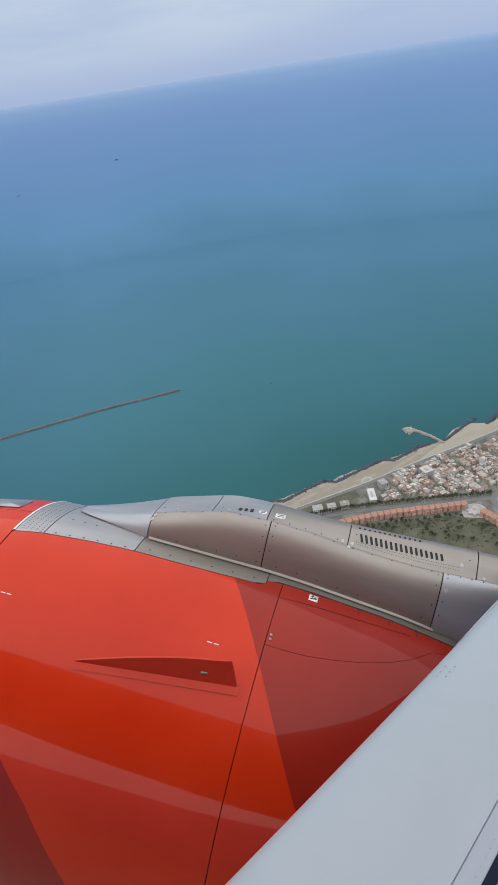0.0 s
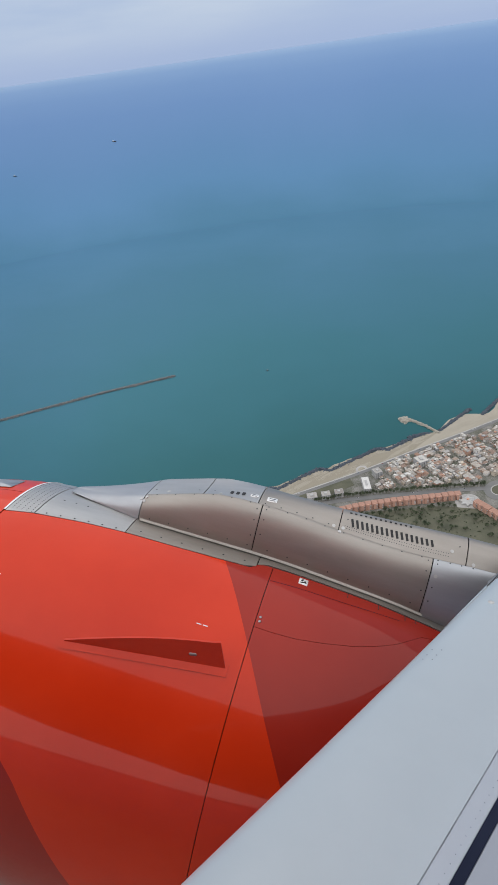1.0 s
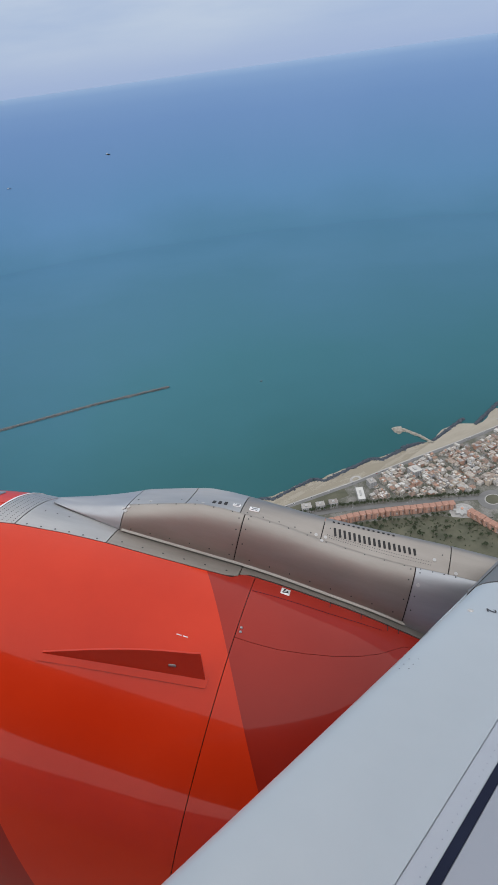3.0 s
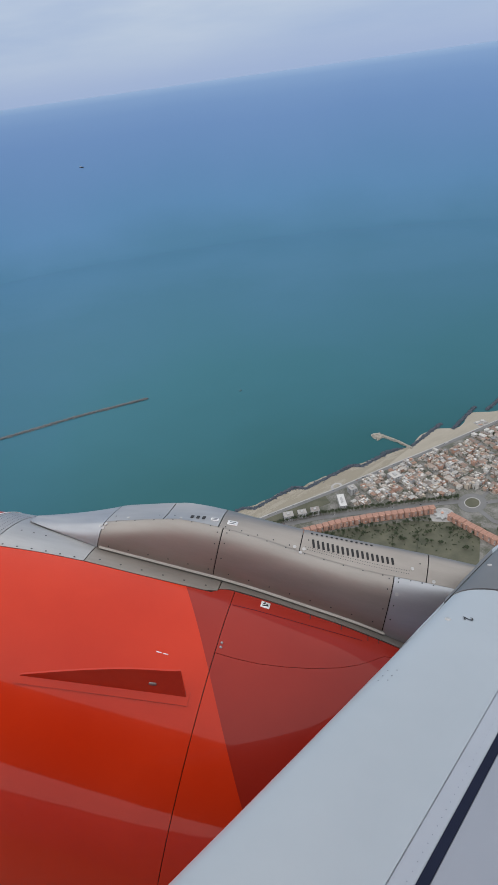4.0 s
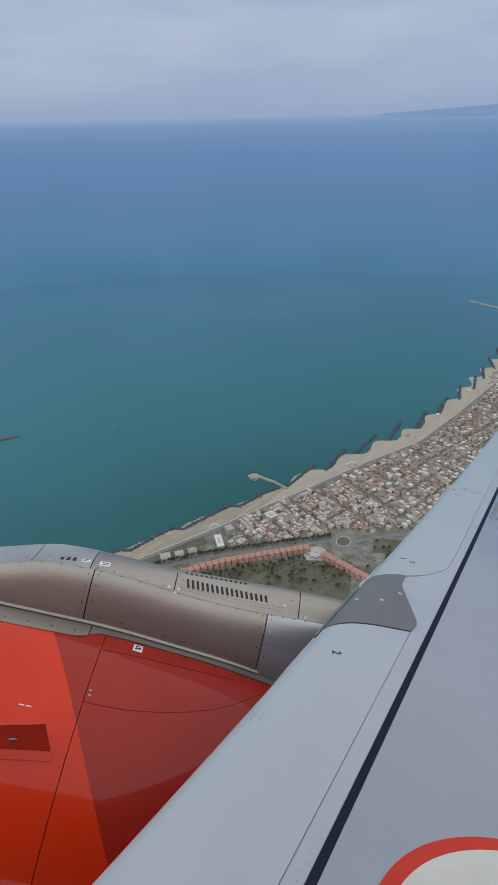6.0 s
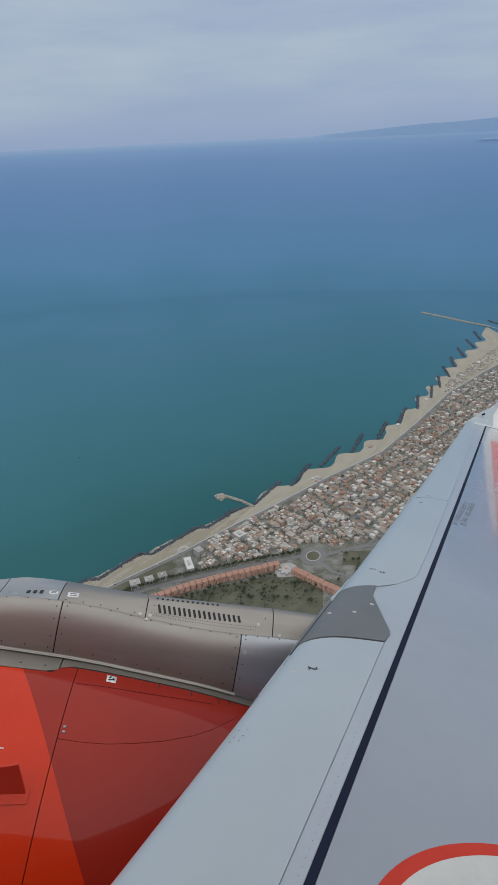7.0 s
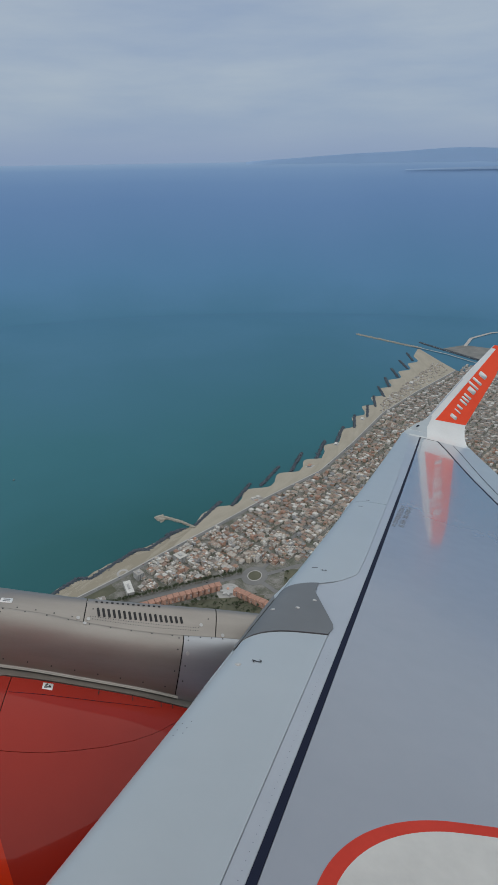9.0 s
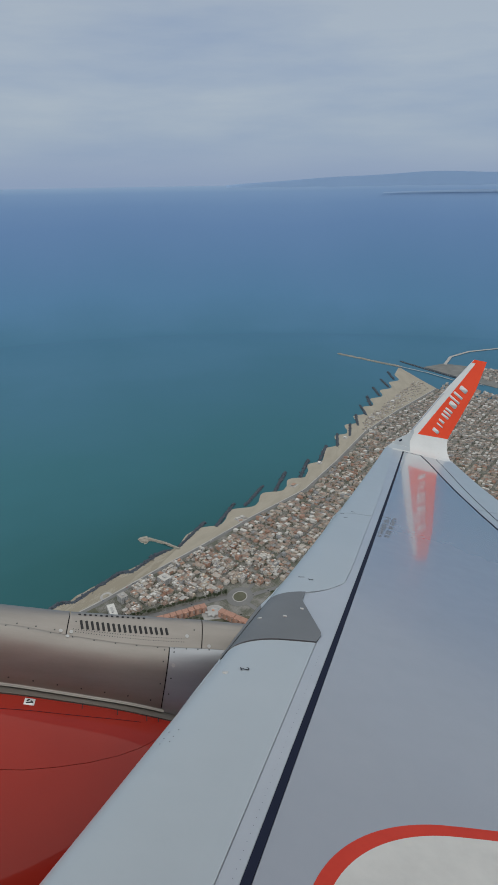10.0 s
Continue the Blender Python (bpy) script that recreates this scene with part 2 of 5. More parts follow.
# ---------------------------------------------------------------- the airliner
# Its own axes: x aft, y outboard, z up; climbing and banked to the side that is seen.
AFT, OUT, UP = (0.97065, 0.00000, -0.24049), (-0.07335, 0.95236, -0.29603), (0.22904, 0.30498, 0.92441)
airliner = new("airliner")
airliner.matrix_world = Matrix(
    ((AFT[0], OUT[0], UP[0], 0), (AFT[1], OUT[1], UP[1], 0), (AFT[2], OUT[2], UP[2], 0), (0, 0, 0, 1)))
tagged(airliner, "airliner in flight with orange-red engine cowl and grey wing", "airliner")

# --- fuselage behind the eye, never in view, added to shade the cowl and reflect in it: a long tube, tapering fore and aft
rows = []
for a in span(-13, 21, 35):
    r = 1.98 * min(1.0, max(0.12, (a + 13.4) / 3.6)) ** 0.5 * min(1.0, max(0.15, (24 - a) / 9.0))
    rows.append([Vector((a, -1.85 + r * math.cos(radians(d)), -1.5 + 1.045 * r * math.sin(radians(d)))) for d in span(0, 360, 49)])
part("fuselage", grid([list(reversed(r)) for r in rows]), M_FUSELAGE, airliner, "red fuselage tube out of view, shading and reflecting in the cowl")

# unseen belly fairing, sized to widen the dark reflection on the cowl
belly = []
for d in span(0, 180, 25):
    half = math.sin(radians(d))
    belly.append([Vector((1.6 - 7.0 * math.cos(radians(d)), -1.9 + 2.05 * half ** 0.5 * math.cos(radians(t)), -2.45 + 1.4 * half ** 0.5 * math.sin(radians(t)))) for t in span(0, 360, 33)])
part("belly_fairing", grid([list(reversed(r)) for r in belly]), M_FUSELAGE, airliner, "red belly fairing out of view, darkening the cowl's reflection")

# --- nacelle: round sections along the engine
N_A = (-3.45, -3.2, -2.95, -2.65, -2.4, -1.6, -0.37, 0.6, 1.2, 1.8)
N_R = (0.98, 1.115, 1.198, 1.263, 1.305, 1.325, 1.31, 1.225, 1.11, 0.96)
N_S, N_U = 4.2, -3.5


def nacelle(a, deg, off=0.0):
    """deg: 90 on top, 180 on the side towards the cabin."""
    r = sum(lerp(a + x, N_A, N_R) for x in (-0.2, -0.1, 0.0, 0.1, 0.2)) / 5 + off
    c, s = math.cos(radians(deg)), math.sin(radians(deg))
    if s < 0:                          # the gearbox fills the lower half out
        return Vector((a, N_S + r * math.copysign(abs(c) ** 0.75, c), N_U + 1.5 * r * s))
    return Vector((a, N_S + r * c, N_U + r * s))


def cowl(name, a0, a1, d0, d1, label, na=14, nd=40, mat=None, off=0.0, thick=0.02):
    """A panel of the cowl; d0 and d1 give the edges' degrees for a place along the engine."""
    rows, uvs = [], []
    for a in span(a0, a1, na):
        r = span(d0(a), d1(a), nd)
        rows.append([nacelle(a, d, off) for d in r])
        uvs.append([(a, d / 100.0) for d in r])
    return part(name, grid(rows, uvs, thick), mat or M_COWL, airliner, label)


def edge_top(a):                       # where the metal saddle meets the painted cowl
    return lerp(a, (-2.42, -2.2, -1.85, -1.5, -1.12, -0.82, -0.52, -0.485, -0.1, 0.3, 0.62, 1.3), (103.3, 101.5, 99.8, 98.9, 98.6, 98.2, 97.6, 94.2, 93.6, 93.4, 94.0, 94.0))


def edge_mid(a):                       # hinge line of the aft cowl
    return lerp(a, (-0.39, -0.25, -0.1, 0.08, 0.26, 0.43, 0.57, 0.72, 0.9, 1.3), (119.1, 119.1, 118.6, 117.0, 114.8, 111.7, 107.9, 101.3, 98.5, 97.5))


G = 0.11                               # half a gap between panels, in degrees
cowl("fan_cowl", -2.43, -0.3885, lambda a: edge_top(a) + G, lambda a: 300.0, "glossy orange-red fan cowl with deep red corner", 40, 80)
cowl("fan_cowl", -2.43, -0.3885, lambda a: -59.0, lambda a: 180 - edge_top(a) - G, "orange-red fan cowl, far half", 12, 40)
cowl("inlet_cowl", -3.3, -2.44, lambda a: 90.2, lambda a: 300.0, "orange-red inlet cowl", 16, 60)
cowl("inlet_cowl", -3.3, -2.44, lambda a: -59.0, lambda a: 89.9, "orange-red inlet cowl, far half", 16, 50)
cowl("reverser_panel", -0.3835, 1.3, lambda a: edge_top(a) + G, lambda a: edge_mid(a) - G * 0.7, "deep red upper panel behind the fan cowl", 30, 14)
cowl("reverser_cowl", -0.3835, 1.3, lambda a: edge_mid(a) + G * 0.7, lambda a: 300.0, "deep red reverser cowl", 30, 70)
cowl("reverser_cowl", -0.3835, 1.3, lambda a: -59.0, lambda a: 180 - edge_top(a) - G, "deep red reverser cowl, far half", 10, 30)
rows = [[nacelle(a, d, -0.035) for d in span(-60, 300, 60)] for a in span(-3.25, 1.25, 14)]
part("inner_duct", grid(rows), M_GAP, airliner)
rows = []
for i in range(9):                     # rolled lip of the inlet
    ang = radians(20 + 160 * i / 8)
    rows.append([nacelle(-3.3 - 0.14 * math.sin(ang), d, -0.16 + 0.16 * math.cos(ang - radians(20))) for d in span(-60, 300, 60)])
part("inlet_lip", grid(rows), M_METAL_LIGHT, airliner, "bare metal inlet lip")
fan = bmesh.new()
bmesh.ops.create_cone(fan, cap_ends=True, segments=48, radius1=0.95, radius2=0.95, depth=0.1, matrix=Matrix.Translation((-2.4, N_S, N_U)) @ Matrix.Rotation(radians(90), 4, "Y"))
part("fan_face", fan, M_GAP, airliner)

# silver saddle along the top of the nacelle
cowl("saddle_panel", -2.418, -2.205, lambda a: 60, lambda a: edge_top(a), "grey metal saddle strip with rows of rivets", 6, 24, M_METAL_LIGHT, 0.004)
cowl("saddle_panel", -2.197, -1.503, lambda a: 60, lambda a: edge_top(a), "grey metal saddle panel", 10, 24, M_METAL_LIGHT, 0.004)
cowl("saddle_panel", -1.496, -0.507, lambda a: 60, lambda a: edge_top(a), "brown-grey metal saddle panel", 14, 20, M_METAL, 0.004)
cowl("saddle_panel", -0.5, 1.25, lambda a: 66, lambda a: edge_top(a) - 0.3, "brown-grey metal saddle panel", 24, 16, M_METAL, 0.004)
strip = [[nacelle(-2.436, d, 0.008), nacelle(-2.420, d, 0.010)] for d in span(103.0, 62, 30)]
part("edge_strip", grid(strip, None, 0.004), M_LABEL, airliner, "white edge strip")

# --- pylon fairing standing on the saddle
P_S = 4.50


def pylon(a, v):
    """v: 0 foot of the near wall, 1 shoulder, 2 ridge, 3 far shoulder, 4 far foot."""
    k = max(0.0, min(1.0, (a + 2.14) / 0.68))
    wide, high = k ** 0.75, k ** 0.8
    foot = nacelle(a, 89.8, 0.006)
    top = nacelle(a, 84, 0.006).z
    ridge = lerp(a, (-2.1, -1.57, -1.04, -0.73, -0.47, -0.05, 0.5, 0.93, 1.3), (-2.10, -2.015, -1.877, -1.820, -1.788, -1.782, -1.760, -1.743, -1.74))
    should = lerp(a, (-2.1, -1.48, -1.1, -0.94, -0.77, -0.58, -0.27, 0.02, 0.3, 0.55, 0.7, 0.97, 1.3), (-2.12, -1.998, -1.885, -1.843, -1.830, -1.828, -1.840, -1.871, -1.888, -1.893, -1.888, -1.875, -1.87))
    ridge, should = top + 0.002 + (ridge - top) * high, top + 0.001 + (should - top) * high
    near = P_S - 0.18 * wide
    fs = P_S + (foot.y - P_S) * (0.35 + 0.65 * wide)
    far = v > 2
    w = 4 - v if far else v
    if w <= 1:
        s = fs + (near - fs) * (1 - math.cos(w * math.pi / 2))
        u = foot.z + (should - foot.z) * math.sin(w * math.pi / 2) - (0.12 * (1 - w) if far else 0.0)
    else:
        x = w - 1
        s = near + (P_S - near) * x
        u = should + (ridge - should) * math.sin(x * math.pi / 2)
    return Vector((a, 2 * P_S - s if far else s, u))


def fairing(name, a0, a1, v0, v1, mat, label, na=12, nv=12, thick=0.012):
    rows = [[pylon(a, v) for v in span(v1, v0, nv)] for a in span(a0, a1, na)]
    return part(name, grid(rows, None, thick), mat, airliner, label)


fairing("fairing_nose", -2.13, -1.493, 0.0, 4.0, M_METAL_SIDE, "pale metal nose of the pylon fairing", 18, 40)
fairing("fairing_panel", -1.486, -0.585, 0.0, 0.985, M_METAL, "brushed brown-grey metal side panel", 16, 14)
fairing("fairing_panel", -0.577, 0.697, 0.0, 0.985, M_METAL, "long brushed brown-grey metal side panel", 22, 14)
fairing("fairing_panel", 0.705, 1.3, 0.0, 0.985, M_METAL_SIDE, "pale grey side panel by the wing", 10, 14)
fairing("fairing_cap", -1.486, -1.048, 1.0, 3.0, M_METAL_LIGHT, "grey metal top cap", 8, 16)
fairing("fairing_cap", -1.041, -0.624, 1.0, 3.0, M_METAL_LIGHT, "grey metal top cap with three holes", 8, 16)
fairing("fairing_cap", -0.617, -0.004, 1.0, 3.0, M_METAL, "brown-grey metal top cap", 12, 16)
fairing("fairing_cap", 0.003, 0.925, 1.0, 3.0, M_METAL, "brown-grey metal top cap with vent slots", 14, 16)
fairing("fairing_cap", 0.932, 1.4, 1.0, 3.0, M_METAL, "brown-grey metal cap ending at the wing", 8, 16)
fairing("fairing_panel", -1.486, 1.3, 3.015, 4.0, M_METAL, "metal side panel on the far side", 24, 12)
rows = []
for a in span(-1.9, 1.3, 24):
    ring = [pylon(a, v) for v in span(0.02, 3.98, 30)]
    rows.append([Vector((a, P_S + (q.y - P_S) * 0.84, q.z - 0.03)) for q in reversed(ring)])
part("fairing_core", grid(rows), M_GAP, airliner)
rows = [[pylon(a, 0.0) + Vector((0, dy, dz)) for dy, dz in ((-0.016, 0.003), (-0.010, 0.008), (0.0, 0.010), (0.003, 0.018))] for a in span(-1.47, 0.72, 30)]
part("foot_flange", grid(rows, None, 0.004), M_METAL, airliner, "thin metal flange along the foot of the fairing")


def surface_frame(fn, a, v, lift=0.0):
    """A pose that lies on a surface fn(a, v): x aft, y across, z out."""
    p, da, dv = fn(a, v), fn(a + 0.01, v) - fn(a - 0.01, v), fn(a, v + 0.01) - fn(a, v - 0.01)
    x = da.normalized()
    z = x.cross(dv).normalized()
    if z.z < 0:
        z = -z
    y = z.cross(x)
    p = p + z * lift
    return Matrix(((x.x, y.x, z.x, p.x), (x.y, y.y, z.y, p.y), (x.z, y.z, z.z, p.z), (0, 0, 0, 1)))


def rounded_plate(w, h, t, r=0.3, n=5):
    """A flat plate with rounded corners, its back on z = 0; r as a share of the shorter half."""
    bm, rr = bmesh.new(), r * min(w, h) / 2
    pts = []
    for cx, cy, a0 in ((w / 2 - rr, h / 2 - rr, 0), (-w / 2 + rr, h / 2 - rr, 90), (-w / 2 + rr, -h / 2 + rr, 180), (w / 2 - rr, -h / 2 + rr, 270)):
        for i in range(n):
            ang = radians(a0 + 90 * i / (n - 1))
            pts.append((cx + rr * math.cos(ang), cy + rr * math.sin(ang)))
    lo = [bm.verts.new((x, y, -0.004)) for x, y in pts]
    hi = [bm.verts.new((x, y, t)) for x, y in pts]
    bm.faces.new(hi)
    for i in range(len(pts)):
        j = (i + 1) % len(pts)
        bm.faces.new([lo[i], lo[j], hi[j], hi[i]])
    for e in bm.edges:
        e.smooth = False
    return bm


# vents are near-black plates laid on, in place of the shade inside openings
vent_me = mesh_of("vent_slot", rounded_plate(0.0165, 0.068, 0.0025, 0.35), M_GAP)
for i in range(17):
    a = 0.09 + 0.585 * i / 16
    shared("vent_slot", vent_me, airliner, surface_frame(pylon, a, 1.40, 0.001) @ pose(0, 0, 0, 0, 0, 16) @ Matrix.Diagonal((1, 1.0 - 0.25 * i / 16, 1, 1)))
small_vent_me = mesh_of("vent_slot", rounded_plate(0.017, 0.013, 0.0025, 0.6), M_GAP)
for i in range(13):
    shared("vent_slot", small_vent_me, airliner, surface_frame(pylon, 0.065 + 0.445 * i / 12, 1.88, 0.001))
hole_me = mesh_of("vent_hole", rounded_plate(0.024, 0.05, 0.0025, 0.5), M_GAP)
for a in (-0.845, -0.80, -0.755):
    shared("vent_hole", hole_me, airliner, surface_frame(pylon, a, 1.5, 0.001))
for nm, a, v, w, h, mt, lb in (("filler_cap", -0.67, 1.5, 0.065, 0.045, M_LABEL, "pale oval filler cap"), ("placard", -0.53, 1.42, 0.078, 0.05, M_LABEL, "white placard with small print")):
    cap = part(nm, rounded_plate(w, h, 0.002, 1.0 if nm == "filler_cap" else 0.2), mt, airliner, lb)
    cap.matrix_local = surface_frame(pylon, a, v, 0.001)
    for k in range(2):
        bar = part("print_bar", rounded_plate(w * 0.6, 0.008, 0.0015, 0.3), M_INK, cap)
        bar.matrix_local = Matrix.Translation((0, 0.01 - 0.02 * k, 0.002))

# fasteners along the panel edges
bolt_me = mesh_of("fastener", rounded_plate(0.0105, 0.0105, 0.0015, 1.0, 3), M_BOLT)
pale_me = mesh_of("bolt_cap", rounded_plate(0.026, 0.026, 0.003, 1.0, 4), M_BOLT_PALE)
spots = [(a, 0.93) for a in span(-1.4, 0.62, 15)] + [(a, 0.10) for a in span(-1.4, 0.62, 14)]
spots += [(-0.615, v) for v in (0.25, 0.5, 0.75)] + [(-0.545, v) for v in (0.3, 0.55, 0.8)] + [(0.668, v) for v in (0.3, 0.6, 0.85)]
spots += [(0.735, v) for v in (0.2, 0.38, 0.8, 0.93)] + [(a, 0.93) for a in (0.82, 0.9, 0.98)] + [(a, 1.1) for a in span(-0.57, -0.08, 5)]
spots += [(a, 1.5) for a in (-1.44, -1.1, -0.98, 0.05, 0.87)]
for a, v in spots:
    shared("fastener", bolt_me, airliner, surface_frame(pylon, a, v, 0.0))
for a, v in ((-0.04, 1.10), (0.01, 0.93), (0.03, 1.12), (0.82, 1.3), (0.74, 0.55), (0.98, 1.06), (-1.47, 0.80), (-1.48, 0.62), (-1.51, 0.72), (-1.33, 1.3), (-0.92, 1.2)):
    shared("bolt_cap", pale_me, airliner, surface_frame(pylon, a, v, 0.0))


def rivet_rows(name, places, size, mat, label):
    bm = bmesh.new()
    for m in places:
        c = [m @ Vector((size * math.cos(radians(60 * k)), size * math.sin(radians(60 * k)), 0.0015)) for k in range(6)]
        bm.faces.new([bm.verts.new(p) for p in c])
    return tagged(part(name, bm, mat, airliner, label, False), kind="stuff")


on_cowl = lambda a, d: nacelle(a, d, 0.004)
rivet_rows("rivets", [surface_frame(on_cowl, a, d) for a in (-2.385, -2.35, -2.31, -2.27, -2.23) for d in span(101.2, 74, 26)], 0.005, M_BOLT, "rows of small dark rivets")
rivet_rows("rivets", [surface_frame(on_cowl, a, d) for a, d in [(a, edge_top(a) - 0.9) for a in span(-2.12, -1.58, 6)] + [(a, 90) for a in span(-2.1, -1.9, 3)] + [(a, edge_top(a) - 2.4) for a in span(-1.4, -0.6, 6)]], 0.008, M_BOLT, "dark rivets")
rivet_rows("rivets", [surface_frame(pylon, a, v) for v in (1.14, 1.22) for a in span(0.04, 0.8, 44)], 0.0035, M_BOLT, "fine rivet rows under the vents")

# --- marks on the cowl
on_paint = lambda a, d: nacelle(a, d, 0.0)
tag_ob = part("pictogram_label", rounded_plate(0.066, 0.066, 0.002, 0.12), M_LABEL, airliner, "small white square label with dark pictogram")
tag_ob.matrix_local = surface_frame(on_paint, -0.15, 96.2, 0.001)
for x, y, w, h, r in ((0.0, -0.012, 0.055, 0.016, 20), (-0.012, 0.016, 0.014, 0.034, -25), (0.018, 0.0, 0.012, 0.03, 30)):
    bar = part("pictogram_bar", rounded_plate(w, h, 0.0015, 0.5), M_BLACK, tag_ob)
    bar.matrix_local = Matrix.Translation((x * 0.8, y * 0.8, 0.002)) @ pose(0, 0, 0, 0, 0, r) @ Matrix.Diagonal((0.8, 0.8, 1, 1))
for a, d in ((-2.19, 126.3), (-0.73, 123.3)):
    for k in range(2):
        bar = part("print_bar", rounded_plate(0.034, 0.0065, 0.0015, 0.2), M_LABEL, airliner, "tiny white print on the cowl")
        bar.matrix_local = surface_frame(on_paint, a + 0.045 * k, d, 0.001)
panel_ob = part("inlet_placard", rounded_plate(0.30, 0.22, 0.003, 0.15), M_METAL_SIDE, airliner, "pale plate on the inlet cowl")
panel_ob.matrix_local = surface_frame(on_paint, -2.74, 83, 0.003)
for a, d in ((-0.36, 115.6), (-0.358, 117.0)):
    bolt = part("latch_pin", rounded_plate(0.018, 0.016, 0.003, 0.8), M_METAL_SIDE, airliner, "small metal latch pin")
    bolt.matrix_local = surface_frame(on_paint, a, d, 0.001)
for a, d0, d1 in ((0.178, 93.4, 96.0), (0.405, 93.5, 96.2), (0.60, 93.9, 96.8), (0.68, 93.9, 96.0)):
    part("drain_slit", grid([[nacelle(a + x, d, 0.003) for d in span(d0, d1, 5)] for x in (-0.0025, 0.0025)], None, 0.002), M_GAP, airliner)
part("hinge_line", grid([[nacelle(a, lerp(a, (-0.4, -0.15, 0.17, 0.41, 0.56), (101.0, 100.0, 99.2, 98.4, 97.8)) + x, 0.001) for a in span(-0.375, 0.56, 16)] for x in (-0.05, 0.05)], None, 0.001), M_SEAL, airliner)

# strake: a thin fin with a foot plate, lower at its nose
fin, foot = [], []
for i in range(16):
    t = max(0.03, i / 15)
    a = -1.55 + 1.07 * t
    d = 138.5 - 6.0 * t
    h = 0.19 * math.sin(min(1.0, t * 1.05) * math.pi / 2)
    a_top = a - (0.10 * max(0, t - 0.9) * 10) * 0.6
    base = nacelle(a, d, 0.0)
    rise = (nacelle(a, d - 1, 0.0) - nacelle(a, d + 1, 0.0)).normalized()
    stand = (nacelle(a, d, 0.1) - base).normalized()
    outp = base + (rise * 0.58 + stand * 0.81) * h + Vector((a_top - a, 0, 0))
    fin.append([base.lerp(outp, k) for k in (0, 0.12, 0.4, 0.75, 1.0)])
    foot.append([nacelle(a + 0.05 * (t - 0.6), d + x, 0.009) for x in (-0.9, 0.5, 1.5, 2.6)])
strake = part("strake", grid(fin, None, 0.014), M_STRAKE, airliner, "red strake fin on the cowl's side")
part("strake_foot", grid(foot, [[(-1.2, 1.40)] * 4] * 16, 0.007), M_COWL, strake, "red foot plate of the strake")
eyelet = part("hoist_eye", rounded_plate(0.05, 0.022, 0.002, 1.0), M_METAL, strake, "oval metal hoist fitting")
fx = (fin[13][2] - fin[11][2]).normalized()
fz = fx.cross(fin[12][3] - fin[12][1]).normalized()
fz = fz if fz.y < 0 else -fz
fy, fp = fz.cross(fx), fin[12][2] + fz * 0.016
eyelet.matrix_local = Matrix(((fx.x, fy.x, fz.x, fp.x), (fx.y, fy.y, fz.y, fp.y), (fx.z, fy.z, fz.z, fp.z), (0, 0, 0, 1)))

# --- wing
W_TE_S, W_TE = (0.2, 6.0, 10.68, 12.12, 14.65, 15.2), (6.0, 6.15, 7.38, 7.76, 8.50, 8.64)


def lead(s):
    return -0.94 + 0.517 * s


def wing_top(a, s):
    return -1.835 - 0.054 * a + 0.0851 * s + 0.00247 * s * s


def skin(a, s, off=0.0):
    """The wing's upper skin, rounded down towards its leading edge."""
    x = a - lead(s)
    r = lerp(s, (2.0, 4.5, 14.5), (0.42, 0.34, 0.2))
    drop = lerp(s, (2.0, 4.5, 14.5), (0.12, 0.09, 0.05))
    u = wing_top(a, s)
    if x < r:
        q = 1 - max(0.0, x) / r
        u -= drop * (1 - math.sqrt(max(0.0, 1 - q ** 2.6)))
    return Vector((a, s, u + off))


def skin_panel(name, mat, label, s0, s1, fore, aft, ns=16, na=16, off=0.0, thick=0.012, power=1.0, skew=None):
    """A panel between two lines on the wing; skew: how far its ends run outboard towards the rear."""
    rows = []
    for s in span(s0, s1, ns):
        s2 = s + (skew(s) if skew else 0.0)
        a0, a1 = fore(s), aft(s2)
        rows.append([skin(a0 + (a1 - a0) * (k / (na - 1)) ** power, s + (s2 - s) * (k / (na - 1)) ** 0.7, off) for k in range(na)])
    return part(name, grid(rows, None, thick), mat, airliner, label)


trail = lambda s: lerp(s, W_TE_S, W_TE)
dark = lambda s: 0.755 + 0.503 * (s - 1.96)
fore_shelf = lambda s: lerp(s, (-1.6, 1.95, 3.78, 3.91, 4.45, 4.63, 4.76, 4.98, 5.42, 6.58, 7.47, 9.56, 14.9),
                            (-1.10, 0.65, 1.55, 1.63, 1.64, 1.72, 1.94, 2.17, 2.40, 2.97, 3.41, 4.44, 7.0))


def nose_under(s0, s1, name, mat, label, ns=10):
    """The rounded nose below the upper skin, curling back underneath."""
    rows = []
    for s in span(s0, s1, ns):
        a0 = lead(s)
        top = skin(a0, s).z
        rows.append([Vector((a0 + 0.16 * (1 - math.cos(t)) * 1.6, s, top - 0.16 * math.sin(t))) for t in span(0, math.pi / 2 * 1.1, 8)])
    return part(name, grid([list(reversed(r)) for r in rows]), mat, airliner, label)


slant = lambda s: lerp(s, (2.4, 3.56, 4.36, 5.2, 6.6, 7.36, 8.2), (0.0, 0.22, 0.27, 0.0, 0.0, 0.27, 0.0))
skin_panel("slat", M_SLAT, "pale grey inboard slat", -1.6, 3.56, lead, lambda s: fore_shelf(s) - 0.004, 30, 26, 0.0, 0.012, 1.9, slant)
nose_under(-1.6, 3.56, "slat_nose", M_SLAT, "")
skin_panel("slat", M_SLAT, "pale grey outboard slat", 4.37, 7.36, lead, lambda s: fore_shelf(s) - 0.003, 40, 26, 0.0, 0.012, 1.9, slant)
skin_panel("slat", M_SLAT, "pale grey outermost slat", 7.375, 14.45, lead, lambda s: fore_shelf(s) - 0.003, 24, 26, 0.0, 0.012, 1.9, slant)
nose_under(4.37, 14.8, "slat_nose", M_SLAT, "", 20)
